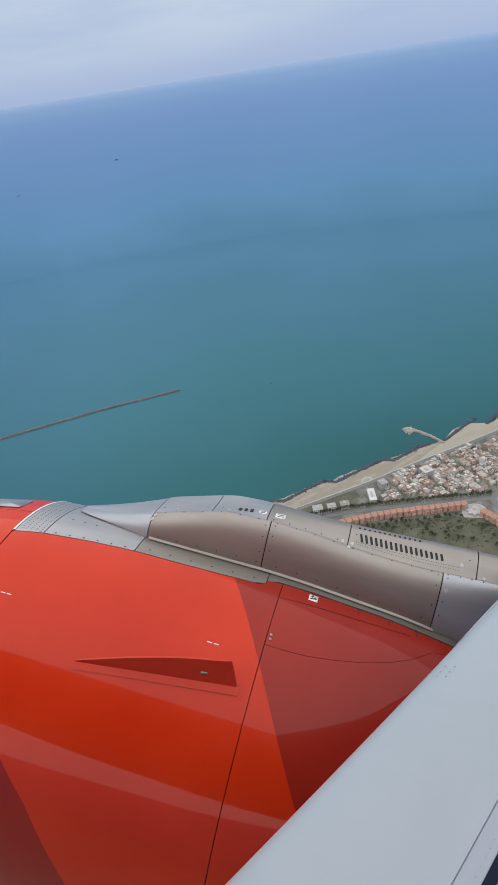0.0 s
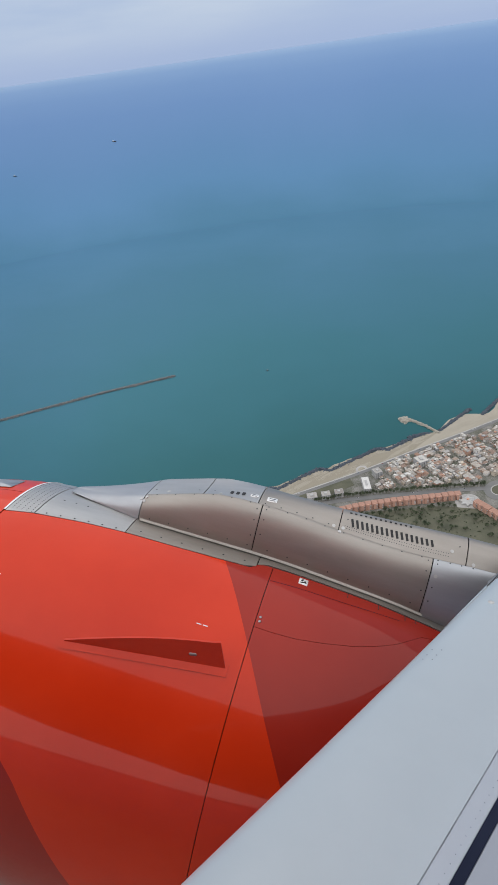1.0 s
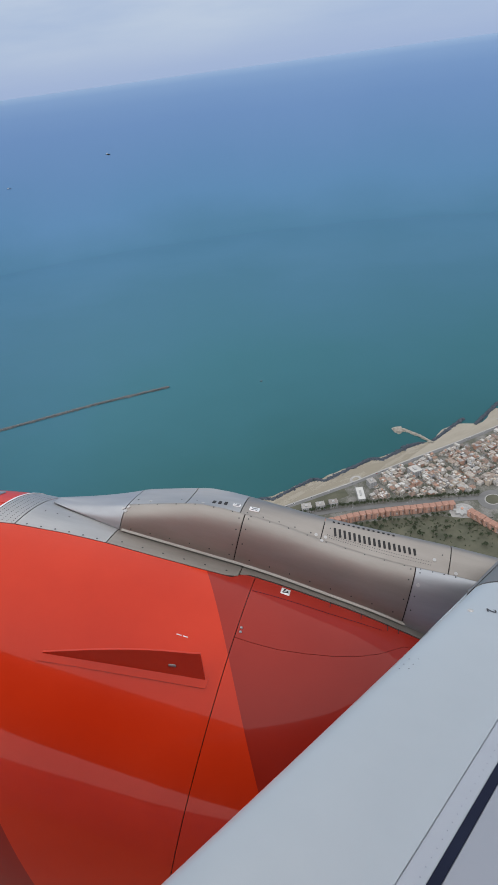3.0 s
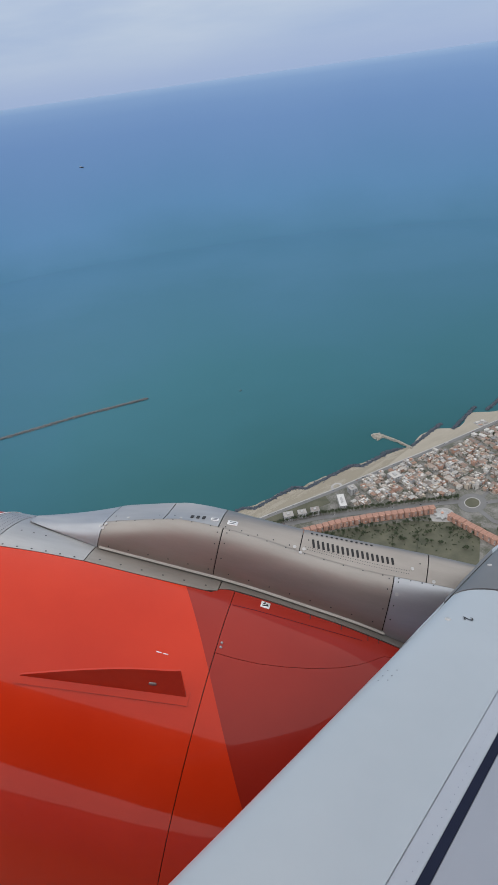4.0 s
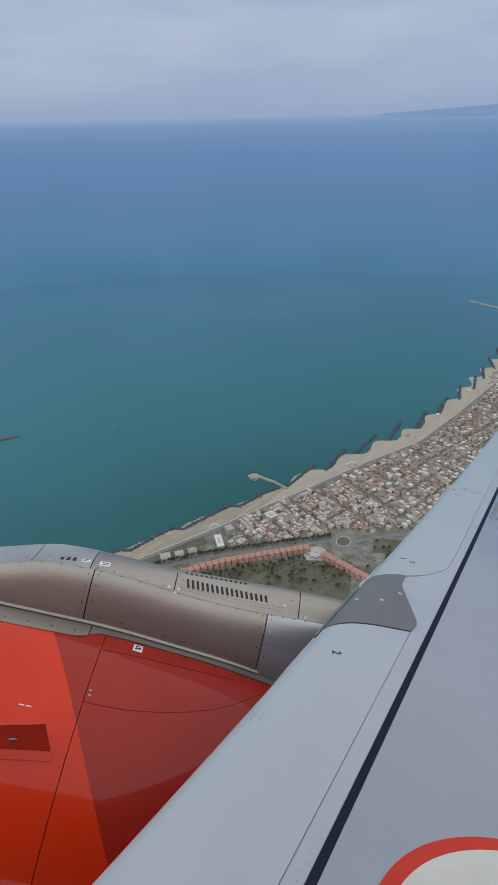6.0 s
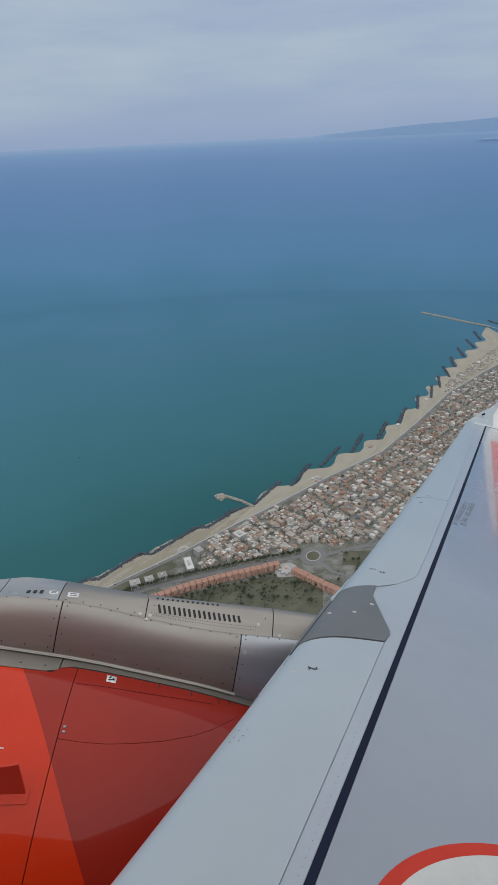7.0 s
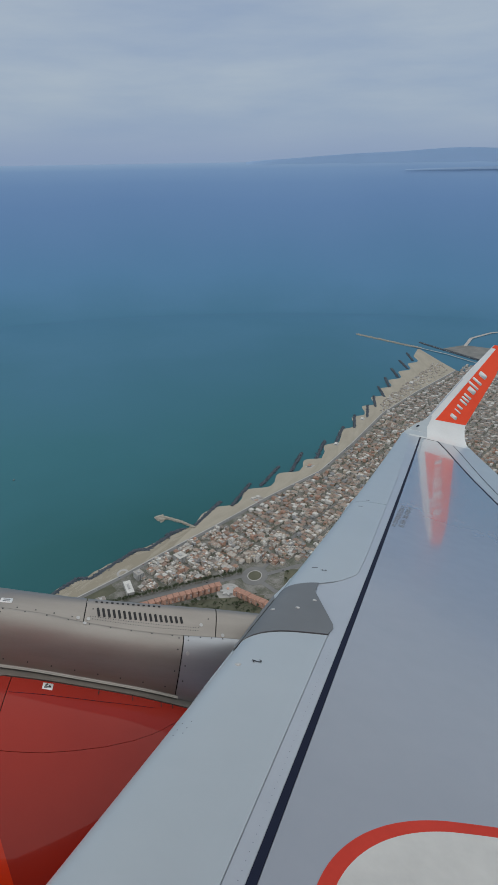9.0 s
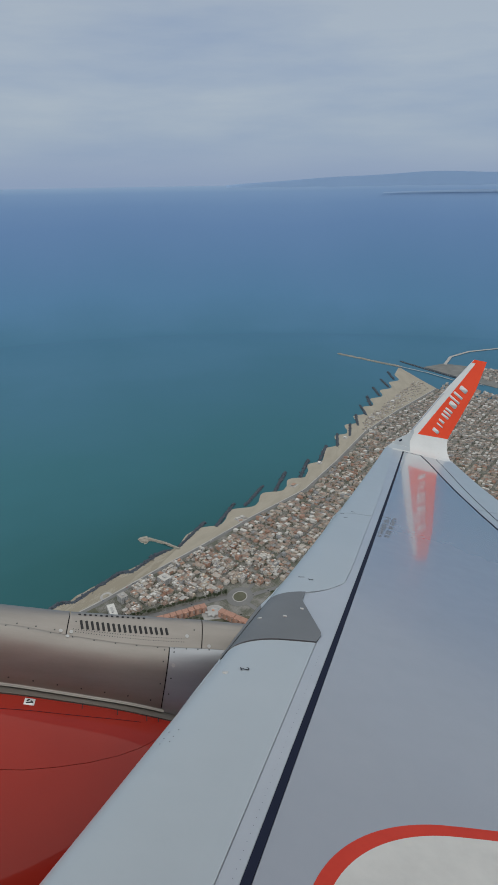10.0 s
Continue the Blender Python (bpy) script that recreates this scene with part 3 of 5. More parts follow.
# dark cover over the pylon, with a pointed rear edge
cover_rear = lambda s: lerp(s, (3.785, 3.91, 4.45, 4.63), (1.548, 1.63, 1.64, 1.72))
skin_panel("pylon_cover", M_COVER, "dark grey cover over the pylon", 3.568, 4.36, lead, cover_rear, 18, 24, 0.006, 0.02, 1.9, slant)
nose_under(3.565, 4.365, "cover_nose", M_COVER, "")
for a, s in ((1.24, 4.08), (1.42, 4.11), (1.59, 4.28)):
    cap = part("cover_bolt", rounded_plate(0.03, 0.022, 0.002, 1.0), M_BOLT_PALE, airliner, "pale bolt on the dark cover")
    cap.matrix_local = surface_frame(skin, a, s, 0.008)
skin_panel("gap_filler", M_SHELF, "", 3.4, 5.2, lambda s: lead(s) + 0.25, lambda s: dark(s) - 0.05, 14, 8, -0.022)
skin_panel("gap_filler", M_SHELF, "", -1.6, 14.5, lambda s: fore_shelf(s) - 0.06, lambda s: fore_shelf(s) + 0.03, 60, 4, -0.010, 0.008)
# fixed shelf between the slats and the seal, the seal, and the main skin
skin_panel("wing_shelf", M_SHELF, "grey-lilac fixed strip behind the slats", -1.6, 14.5, fore_shelf, lambda s: max(dark(s) - 0.021, fore_shelf(s) + 0.004), 100, 6, -0.004)
skin_panel("seal_strip", M_SEAL, "dark blue-black rubber seal along the wing", -1.6, 14.5, lambda s: dark(s) - 0.019, lambda s: dark(s) + 0.019, 60, 3, 0.001)
hinge = lambda s: lerp(s, (0.2, 6.5, 8.19, 9.09, 10.94, 13.5, 15.0), (4.95, 5.36, 5.79, 6.02, 6.53, 7.29, 7.68))
skin_panel("wing_skin", M_WING, "glossy blue-grey main wing skin", -1.6, 14.5, lambda s: dark(s) + 0.021, lambda s: hinge(s) - 0.022, 60, 30, -0.002)
skin_panel("hinge_seal", M_SEAL, "dark seal along the aileron hinge", -1.6, 14.5, lambda s: hinge(s) - 0.020, lambda s: hinge(s) + 0.020, 40, 3, 0.0)
skin_panel("aileron", M_SLAT, "pale grey aileron", 9.6, 14.5, lambda s: hinge(s) + 0.022, trail, 20, 8, -0.002)
skin_panel("flap", M_SLAT, "pale grey flap", -1.6, 9.58, lambda s: hinge(s) + 0.022, trail, 20, 8, -0.002)
skin_panel("aileron_seam", M_SEAL, "", 8.9, 14.4, lambda s: hinge(s) + lerp(s, (9, 14.8), (0.22, 0.40)), lambda s: hinge(s) + lerp(s, (9, 14.8), (0.235, 0.415)), 10, 2, 0.002, 0.003)
skin_panel("tip_seam", M_SEAL, "", 14.5, 14.516, lambda s: dark(s) - 0.02, lambda s: hinge(s) + 0.02, 2, 8, 0.002, 0.003)
skin_panel("tip_fairing", M_WHITE, "white wing tip fairing at the winglet's foot", 14.505, 14.8, lambda s: dark(s) - 0.3, trail, 6, 20, -0.003)
skin_panel("tip_fairing", M_SLAT, "pale grey leading edge of the wing tip", 14.455, 14.8, lead, lambda s: dark(s) - 0.3, 6, 14, 0.0)
rows = [[Vector((lead(s) + 0.24 + (trail(s) - lead(s) - 0.24) * t, s, wing_top(lead(s) + 0.24 + (trail(s) - lead(s) - 0.24) * t, s) - 0.06 - 0.30 * (1 - t) ** 0.7 * (1 - 0.6 * s / 15)))
         for t in span(1, 0, 12)] for s in span(-1.6, 14.8, 18)]
part("wing_underside", grid(rows), M_WING, airliner, "grey underside of the wing")

# writing and marks on the wing
digit = bpy.data.curves.new("numeral", "FONT")
digit.body, digit.size, digit.extrude, digit.align_x, digit.align_y = "2", 0.075, 0.0006, "CENTER", "CENTER"
num_tmp = new("numeral", digit)
dep = bpy.context.evaluated_depsgraph_get()
num_me = bpy.data.meshes.new_from_object(num_tmp.evaluated_get(dep))
bpy.data.objects.remove(num_tmp)
num_me.materials.clear()
num_me.materials.append(M_BLACK)
for a, s, k, turn in ((0.99, 3.33, 1.0, -90), (1.85, 4.93, 0.8, -90)):
    shared("numeral", num_me, airliner, surface_frame(skin, a, s, 0.004) @ pose(0, 0, 0, 0, 0, turn) @ Matrix.Diagonal((k, k, 1, 1)), "black numeral two painted on the slat")
ring_ob = part("tie_mark", rounded_plate(0.034, 0.034, 0.0015, 1.0), M_BOLT_PALE, airliner, "pale round mark on the slat")
ring_ob.matrix_local = surface_frame(skin, 0.88, 3.30, 0.001)
rivet_rows("rivets", [surface_frame(skin, lead(s) + x, s, 0.001) for s in (2.66, 2.70, 2.75) for x in (0.06, 0.10)], 0.004, M_INK, "small rivets on the slat")
rivet_rows("rivets", [surface_frame(skin, fore_shelf(s) + 0.05, s, -0.002) for s in span(0.4, 3.6, 80)], 0.002, M_INK, "rivet line behind the slat")
glyph_rng = random.Random(4)
for i in range(2):
    for j in range(22):
        if glyph_rng.random() < 0.15:
            continue
        bar = part("print_bar", rounded_plate(glyph_rng.choice((0.045, 0.06, 0.065)), glyph_rng.choice((0.012, 0.02, 0.026)), 0.0008, 0.1), M_INK, airliner, "small grey stencilled print on the wing")
        bar.matrix_local = surface_frame(skin, 3.22 + 0.11 * i + 0.55 * 0.047 * j, 6.74 + 0.035 * i + 0.047 * j, -0.0005) @ pose(0, 0, 0, 0, 0, -29)
for s, x in ((7.30, 0.12), (7.53, 0.04), (7.66, 0.16), (4.98, 0.10)):
    bar = part("print_bar", rounded_plate(0.05, 0.012, 0.0008, 0.2), M_INK, airliner, "tiny dark print on the slat")
    bar.matrix_local = surface_frame(skin, lead(s) + x + 0.05, s, 0.0015)

# walkway marking: white field with a red border and a round corner
def walk_edge(off, n=30):
    """Outline of the marked field, off metres inside its outer border, from the wing root round the corner and aft."""
    pts = []
    ca, cs, ra, rs = 1.66, 1.58, 0.80 - off, 0.69 - off
    for s in span(0.1, 1.45, 6):
        pts.append((ca - ra + 0.36 * (s - cs), s))
    for ang in span(184, 92, n):
        pts.append((ca + ra * math.cos(radians(ang)), cs + rs * math.sin(radians(ang))))
    for a in span(1.75, 4.4, 8):
        pts.append((a, 2.27 - off - 0.03 * (a - 1.7)))
    return pts


outer, inner = walk_edge(0.0), walk_edge(0.058)
part("walkway_border", grid([[skin(a, s, 0.0008) for a, s in outer], [skin(a, s, 0.0008) for a, s in inner]], None, 0.001), M_RING, airliner, "red border of the walkway marking")
fill = []
for t in span(0, 1, 6):
    fill.append([skin(a, s + (0.08 - s) * t, 0.0007) for a, s in inner])
part("walkway_field", grid(fill, None, 0.001), M_WALK, airliner, "worn off-white walkway field on the wing")

# --- winglet
def winglet(t, k):
    """t: 0 root to 1 tip along the height; k: 0 leading to 1 trailing edge."""
    ts = (0, 0.06, 0.14, 0.22, 0.4, 0.7, 1.0)
    u = lerp(t, ts, (-0.42, -0.33, -0.17, 0.02, 0.60, 1.45, 2.28))
    s = lerp(t, ts, (14.75, 14.95, 15.08, 15.20, 15.35, 15.50, 15.70))
    a0 = lerp(t, ts, (6.70, 6.90, 7.12, 7.47, 7.90, 8.51, 9.19))
    a1 = lerp(t, ts, (8.52, 8.52, 8.52, 8.56, 8.87, 9.28, 9.57))
    lean = (1 - min(1, t / 0.2)) * (-0.054) * (k * (a1 - a0))
    return Vector((a0 + (a1 - a0) * k, s, u + lean))


def winglet_panel(name, mat, label, t0, t1, k0, k1, off=0.0, nt=14, nk=8, thick=0.05):
    rows = []
    for t in span(t0, t1, nt):
        rows.append([winglet(t, k0(t) + (k1(t) - k0(t)) * j / (nk - 1)) + Vector((0, -off, off * 0.3)) for j in range(nk)])
    return part(name, grid(rows, None, thick), mat, airliner, label)


winglet_panel("winglet", M_WHITE, "white upturned winglet", 0.0, 1.0, lambda t: 0.0, lambda t: 1.0, 0.0, 26, 12, 0.05)
winglet_panel("winglet_paint", M_LIVERY, "orange-red paint field on the winglet", 0.215, 0.965, lambda t: lerp(t, (0.21, 0.97), (0.21, 0.30)), lambda t: 1.0, 0.004, 18, 8, 0.002)
winglet_panel("winglet_paint", M_LIVERY, "orange-red tip of the winglet", 0.965, 1.0, lambda t: 0.0, lambda t: 1.0, 0.004, 4, 8, 0.002)
winglet_panel("winglet_edge", M_SHELF, "grey leading edge strip", 0.22, 0.62, lambda t: 0.0, lambda t: 0.03, 0.005, 10, 3, 0.002)
winglet_panel("winglet_edge", M_SLAT, "pale grey leading edge at the winglet's foot", 0.004, 0.25, lambda t: 0.0, lambda t: lerp(t, (0.0, 0.06, 0.16, 0.25), (0.36, 0.33, 0.22, 0.05)), 0.014, 26, 5, 0.003)
lamp = part("wingtip_lamp", rounded_plate(0.10, 0.04, 0.012, 0.9), M_SEAL, airliner, "dark glazed lamp at the wing tip")
lamp.matrix_local = Matrix.Translation(winglet(0.10, 0.08) + Vector((0.02, -0.06, 0.05))) @ pose(0, 0, 0, 55, -25, 25)
# the operator's name as plain white strokes
for t, w, h, k in ((0.275, 0.10, 0.20, 0.58), (0.325, 0.035, 0.20, 0.58), (0.36, 0.06, 0.18, 0.56), (0.405, 0.06, 0.24, 0.56), (0.435, 0.06, 0.24, 0.56), (0.465, 0.06, 0.24, 0.56), (0.525, 0.13, 0.24, 0.56), (0.575, 0.06, 0.34, 0.50), (0.62, 0.07, 0.30, 0.52), (0.685, 0.13, 0.24, 0.56)):
    p0 = winglet(t, k)
    d_t = (winglet(t + 0.02, k) - winglet(t - 0.02, k)).normalized()
    d_k = (winglet(t, 0.6) - winglet(t, 0.4)).normalized()
    z = d_t.cross(d_k).normalized()
    z = z if z.y < 0 else -z
    y = z.cross(d_t)
    p0 = p0 + z * 0.008
    bar = part("name_stroke", rounded_plate(w, h, 0.002, 0.5), M_WHITE, airliner, "white stroke on the winglet")
    bar.matrix_local = Matrix(((d_t.x, y.x, z.x, p0.x), (d_t.y, y.y, z.y, p0.y), (d_t.z, y.z, z.z, p0.z), (0, 0, 0, 1)))


# ---------------------------------------------------------------- sea and distance
SEA = -900.0
PLAN_X, PLAN_Y, PLAN_O = (1.815, -0.254), (0.446, 2.127), (-276.5, 65.2)   # plan axes and origin, in metres
COAST = (0.62, 0.784)                  # along the shore; inland is to its right
FLAT = 4000.0


def sheet_ring(d):
    """Radius and height of a circle of water d metres off; past FLAT it is drawn in towards the eye, in true line of sight."""
    if d <= FLAT:
        return d, SEA
    rise = lambda r: SEA + 875 * ((r - FLAT) / 900) ** 1.8
    lo, hi = FLAT, FLAT + 900
    for _ in range(50):
        r = (lo + hi) / 2
        lo, hi = (r, hi) if SEA * r / rise(r) < d else (lo, r)
    return r, rise(r)


def sea_sheet(dist):
    bm = bmesh.new()
    layer = bm.loops.layers.uv.new("UVMap")
    prev, n = None, 96
    for d in dist:
        r, z = sheet_ring(d)
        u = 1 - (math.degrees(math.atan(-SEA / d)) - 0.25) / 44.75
        ring = []
        for i in range(n):
            c, s = math.cos(2 * math.pi * i / n), math.sin(2 * math.pi * i / n)
            ring.append((bm.verts.new((c * r, s * r, z)), (u, i / n)))
        if prev is not None:
            for i in range(n):
                j = (i + 1) % n
                q = [prev[i], ring[i], ring[j], prev[j]]
                f = bm.faces.new([v for v, _ in q])
                for loop, (_, uv) in zip(f.loops, q):
                    loop[layer].uv = uv
        prev = ring
    return bm


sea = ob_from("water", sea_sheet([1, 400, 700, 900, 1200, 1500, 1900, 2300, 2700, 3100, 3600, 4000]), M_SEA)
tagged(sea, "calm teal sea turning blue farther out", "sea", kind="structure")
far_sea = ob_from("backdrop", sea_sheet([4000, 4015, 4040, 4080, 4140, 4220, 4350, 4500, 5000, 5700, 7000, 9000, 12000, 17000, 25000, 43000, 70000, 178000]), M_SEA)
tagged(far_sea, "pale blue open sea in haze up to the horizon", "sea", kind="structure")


def ridge_line(name, mat, label, az0, az1, low, high, dist, seed, foot=0.4, n=80):
    """Hills across the water, a long low back with an uneven crest; angles in degrees."""
    rng = random.Random(seed)
    ph = [rng.uniform(0, 6.28) for _ in range(5)]
    rows = [[], [], []]
    for i in range(n):
        t = i / (n - 1)
        az = radians(az0 + (az1 - az0) * t)
        rise = min(1.0, t * 2.6) ** 0.8
        wob = 0.75 + 0.12 * math.sin(7 * t + ph[0]) + 0.08 * math.sin(17 * t + ph[1]) + 0.05 * math.sin(39 * t + ph[2])
        top = low + (high - low) * rise * wob
        for row, el, dd in zip(rows, (low - foot, (low + top) / 2, top), (dist, dist + 2, dist + 4)):
            row.append((dd * math.sin(az), dd * math.cos(az), dd * math.tan(radians(el))))
    ob = ob_from(name, grid([list(reversed(r)) for r in rows]), mat)
    return tagged(ob, label, "hills", kind="structure")


# pale blue of hills and shore is haze painted into their colour
M_HILL = worn("hazed_hill", (0.27, 0.385, 0.57), (0.29, 0.405, 0.59), 0.002, 0.02, 0.9, 0, 0, 0.0)
M_FARLAND = worn("hazed_shore", (0.23, 0.325, 0.48), (0.25, 0.345, 0.50), 0.002, 0.02, 0.9, 0, 0, 0.0)
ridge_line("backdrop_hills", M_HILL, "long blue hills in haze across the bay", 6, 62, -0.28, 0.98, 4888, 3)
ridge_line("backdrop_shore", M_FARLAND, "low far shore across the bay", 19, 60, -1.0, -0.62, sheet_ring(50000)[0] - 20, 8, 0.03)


# ---------------------------------------------------------------- land
LAND = SEA + 2.0
M_ROCK = worn("wet_rock", (0.030, 0.044, 0.062), (0.066, 0.080, 0.100), 0.25, 2.0, 0.7, 0, 0, 0.3, 0.3)
M_PALE_ROCK = worn("pale_rock", (0.20, 0.185, 0.155), (0.42, 0.39, 0.33), 0.2, 2.0, 0.85, 0, 0, 0.3, 0.3)
M_MOLE_ROCK = worn("mole_rock", (0.05, 0.055, 0.062), (0.22, 0.215, 0.205), 0.2, 2.0, 0.85, 0, 0, 0.3, 0.3)
M_ASPHALT = worn("asphalt", (0.12, 0.118, 0.115), (0.175, 0.172, 0.167), 0.03, 1.0, 0.85, 0, 0, 0.1, 0.05)
M_PAVE = worn("pale_paving", (0.26, 0.25, 0.24), (0.40, 0.385, 0.36), 0.05, 1.0, 0.85, 0, 0, 0.1, 0.05)
M_GRASS = worn("rough_grass", (0.050, 0.055, 0.035), (0.118, 0.112, 0.076), 0.03, 0.4, 0.95, 0, 0, 0.3, 0.3)
M_LEAF = worn("leaves", (0.04, 0.055, 0.030), (0.09, 0.108, 0.056), 0.15, 2.0, 0.9, 0, 0, 0.2, 0.2)
M_BARK = plain("bark", (0.10, 0.075, 0.055), 0.9)
M_GLASS = plain("dark_window", (0.03, 0.035, 0.045), 0.2)
M_BOAT = plain("boat_paint", (0.55, 0.55, 0.55), 0.5)


def land_ground():
    """Sand by the water, then town soil: paving, yards and gardens (UV: metres inland of the coast road, along)."""
    m, n, l, b = material("land_ground", 0.95)
    uv = n.new("ShaderNodeUVMap")
    sep = n.new("ShaderNodeSeparateXYZ")
    l.new(uv.outputs["UV"], sep.inputs["Vector"])
    scrub = noise_node(n, l, 0.035, 5, uv.outputs["UV"], 0.65)
    fine = noise_node(n, l, 0.6, 4, uv.outputs["UV"])
    sand = ramp_node(n, l, math_node(n, l, "MULTIPLY_ADD", fine, 0.3, math_node(n, l, "MULTIPLY", scrub, 0.7)),
                     [(0.36, (0.265, 0.238, 0.190)), (0.55, (0.305, 0.276, 0.222)), (0.72, (0.34, 0.31, 0.255))])
    # dune scrub only on the stretch before the jetty
    wild = math_node(n, l, "LESS_THAN", sep.outputs["Y"], -178.0)
    bushes = math_node(n, l, "MULTIPLY", wild, math_node(n, l, "GREATER_THAN", math_node(n, l, "MULTIPLY_ADD", fine, 0.35, math_node(n, l, "MULTIPLY", scrub, 0.9)), 0.60))
    sand = mix_node(n, l, math_node(n, l, "MULTIPLY", bushes, 0.45), sand, (0.15, 0.125, 0.08))
    plot = noise_node(n, l, 0.07, 3, uv.outputs["UV"])
    town = ramp_node(n, l, math_node(n, l, "MULTIPLY_ADD", fine, 0.4, math_node(n, l, "MULTIPLY", plot, 0.6)),
                     [(0.36, (0.07, 0.077, 0.052)), (0.46, (0.11, 0.108, 0.088)), (0.55, (0.17, 0.163, 0.147)), (0.70, (0.25, 0.24, 0.222))])
    inland = math_node(n, l, "GREATER_THAN", sep.outputs["X"], 0.0)
    l.new(mix_node(n, l, inland, sand, town), b.inputs["Base Color"])
    return m


M_LAND = land_ground()

SHORE_X = (-900, -400, -148, -80, -5, 60, 120, 180, 225, 280, 345, 425, 462)
SHORE_Y = (-150, 300, 534, 598, 664, 736, 796, 858, 948, 1064, 1195, 1338, 1440)
ROAD_X = (-860, -360, -145, -80, -34, 31, 95, 178, 237, 311, 397, 517)
ROAD_Y = (-230, 262, 493, 553, 601, 665, 732, 809, 905, 1039, 1146, 1280)
E2 = (COAST[1], -COAST[0])             # inland


def along_line(xs, ys, n):
    """n even stations on a bent line, as (x, y)."""
    d = [0.0]
    for i in range(1, len(xs)):
        d.append(d[-1] + math.hypot(xs[i] - xs[i - 1], ys[i] - ys[i - 1]))
    return [(lerp(t, d, xs), lerp(t, d, ys)) for t in span(0, d[-1], n)], d[-1]


def spot(x, y, h=0.0):
    return Vector((PLAN_O[0] + x * PLAN_X[0] + y * PLAN_Y[0], PLAN_O[1] + x * PLAN_X[1] + y * PLAN_Y[1], LAND + h))


def bearing(dx, dy):
    """Degrees of a direction of the plan."""
    return math.degrees(math.atan2(dx * PLAN_X[1] + dy * PLAN_Y[1], dx * PLAN_X[0] + dy * PLAN_Y[0]))


BW_X = (5, 49, 91, 134, 177, 214, 246, 276, 296, 316, 336, 362, 392, 417)
BW_Y = (690, 741, 796, 842, 887, 945, 1000, 1048, 1098, 1152, 1208, 1269, 1327, 1386)
BW_P = [x * COAST[0] + y * COAST[1] for x, y in zip(BW_X, BW_Y)]


def bay_depth(x, y):
    """Scalloped bays: the sand reaches out behind each breakwater and falls back between two of them."""
    p = x * COAST[0] + y * COAST[1]
    k = lerp(p, [v + 14 for v in BW_P], list(range(len(BW_P))))
    return -14.0 + 19.0 * (0.5 - 0.5 * math.cos(2 * math.pi * k)) ** 0.9


N_ST = 700
shore, _ = along_line(SHORE_X, SHORE_Y, N_ST)
coast_road, _ = along_line(ROAD_X, ROAD_Y, N_ST)
rows, uvs, arc = [], [], 0.0
rng = random.Random(5)
for i in range(N_ST):
    x, y = shore[i]
    if i:
        arc += math.hypot(x - shore[i - 1][0], y - shore[i - 1][1])
    rx, ry = coast_road[i]
    # scalloped bays behind the breakwaters north of the jetty
    bay = bay_depth(x, y) * min(1.0, (arc - 1205) / 25) if arc > 1205 else 1.6 * math.sin(arc * 0.11) + 1.0 * math.sin(arc * 0.29)
    x, y = x + E2[0] * bay, y + E2[1] * bay
    row, uvr = [], []
    for d, h in ((-7, -3.2), (0, -1.45), (5, -0.4)):
        row.append(spot(x + E2[0] * d, y + E2[1] * d, h))
        uvr.append((-60.0, arc - 1390))
    for t in (0.5, 0.999):
        row.append(spot(x + (rx - x) * t, y + (ry - y) * t, 0.0))
        uvr.append((-60 * (1 - t) - 0.5, arc - 1390))
    for d in (0.5, 40, 120, 300, 600, 1000):
        row.append(spot(rx + E2[0] * d, ry + E2[1] * d, 0.0))
        uvr.append((d, arc - 1390))
    rows.append(list(reversed(row)))
    uvs.append(list(reversed(uvr)))
ground = ob_from("ground", grid(list(reversed(rows)), list(reversed(uvs))), M_LAND, False)
tagged(ground, "coastal land with pale sand beach and town soil", "ground", kind="structure")


def ribbon(pts, w, h, n=None):
    """A strip w units wide along points (x, y), h metres over the land."""
    xs, ys = [p[0] for p in pts], [p[1] for p in pts]
    line, _ = along_line(xs, ys, n or 12 * len(pts))
    left, right = [], []
    for i, (x, y) in enumerate(line):
        a, b = line[max(0, i - 1)], line[min(len(line) - 1, i + 1)]
        dx, dy = b[0] - a[0], b[1] - a[1]
        k = w / 2 / (math.hypot(dx, dy) or 1)
        left.append(spot(x - dy * k, y + dx * k, h))
        right.append(spot(x + dy * k, y - dx * k, h))
    return grid([left, right], None, 0.25)


def strip(name, pts, w, h, mat, label, category="road", n=None):
    return tagged(ob_from(name, ribbon(pts, w, h, n), mat, False), label, category, kind="structure")


strip("road_coast", list(zip(ROAD_X[1:], ROAD_Y[1:])), 5.2, 0.30, M_ASPHALT, "grey asphalt coast road behind the beach")
strip("pavement_coast", [(x - 3.6 * E2[0], y - 3.6 * E2[1]) for x, y in zip(ROAD_X[1:], ROAD_Y[1:])], 1.8, 0.42, M_PAVE, "pale paved walk along the beach", "pavement")
MAIN = [(-190, 445), (-134, 474), (-83, 500), (-15, 526), (45, 547), (74, 556)]
strip("road_main", MAIN, 6.5, 0.32, M_ASPHALT, "wide grey main road lined with trees")
strip("road_main_east", [(106, 560), (140, 574), (173, 584), (300, 622), (700, 760)], 6.0, 0.32, M_ASPHALT, "grey main road beyond the roundabout")
strip("road_south", [(101, 545), (118, 530), (148, 522), (180, 520), (260, 530)], 5.5, 0.34, M_ASPHALT, "curving grey road round the park")
strip("road_inner", [(100, 570), (140, 640), (205, 735), (300, 880), (420, 1060), (520, 1190)], 4.5, 0.30, M_ASPHALT, "straight grey street through the town")
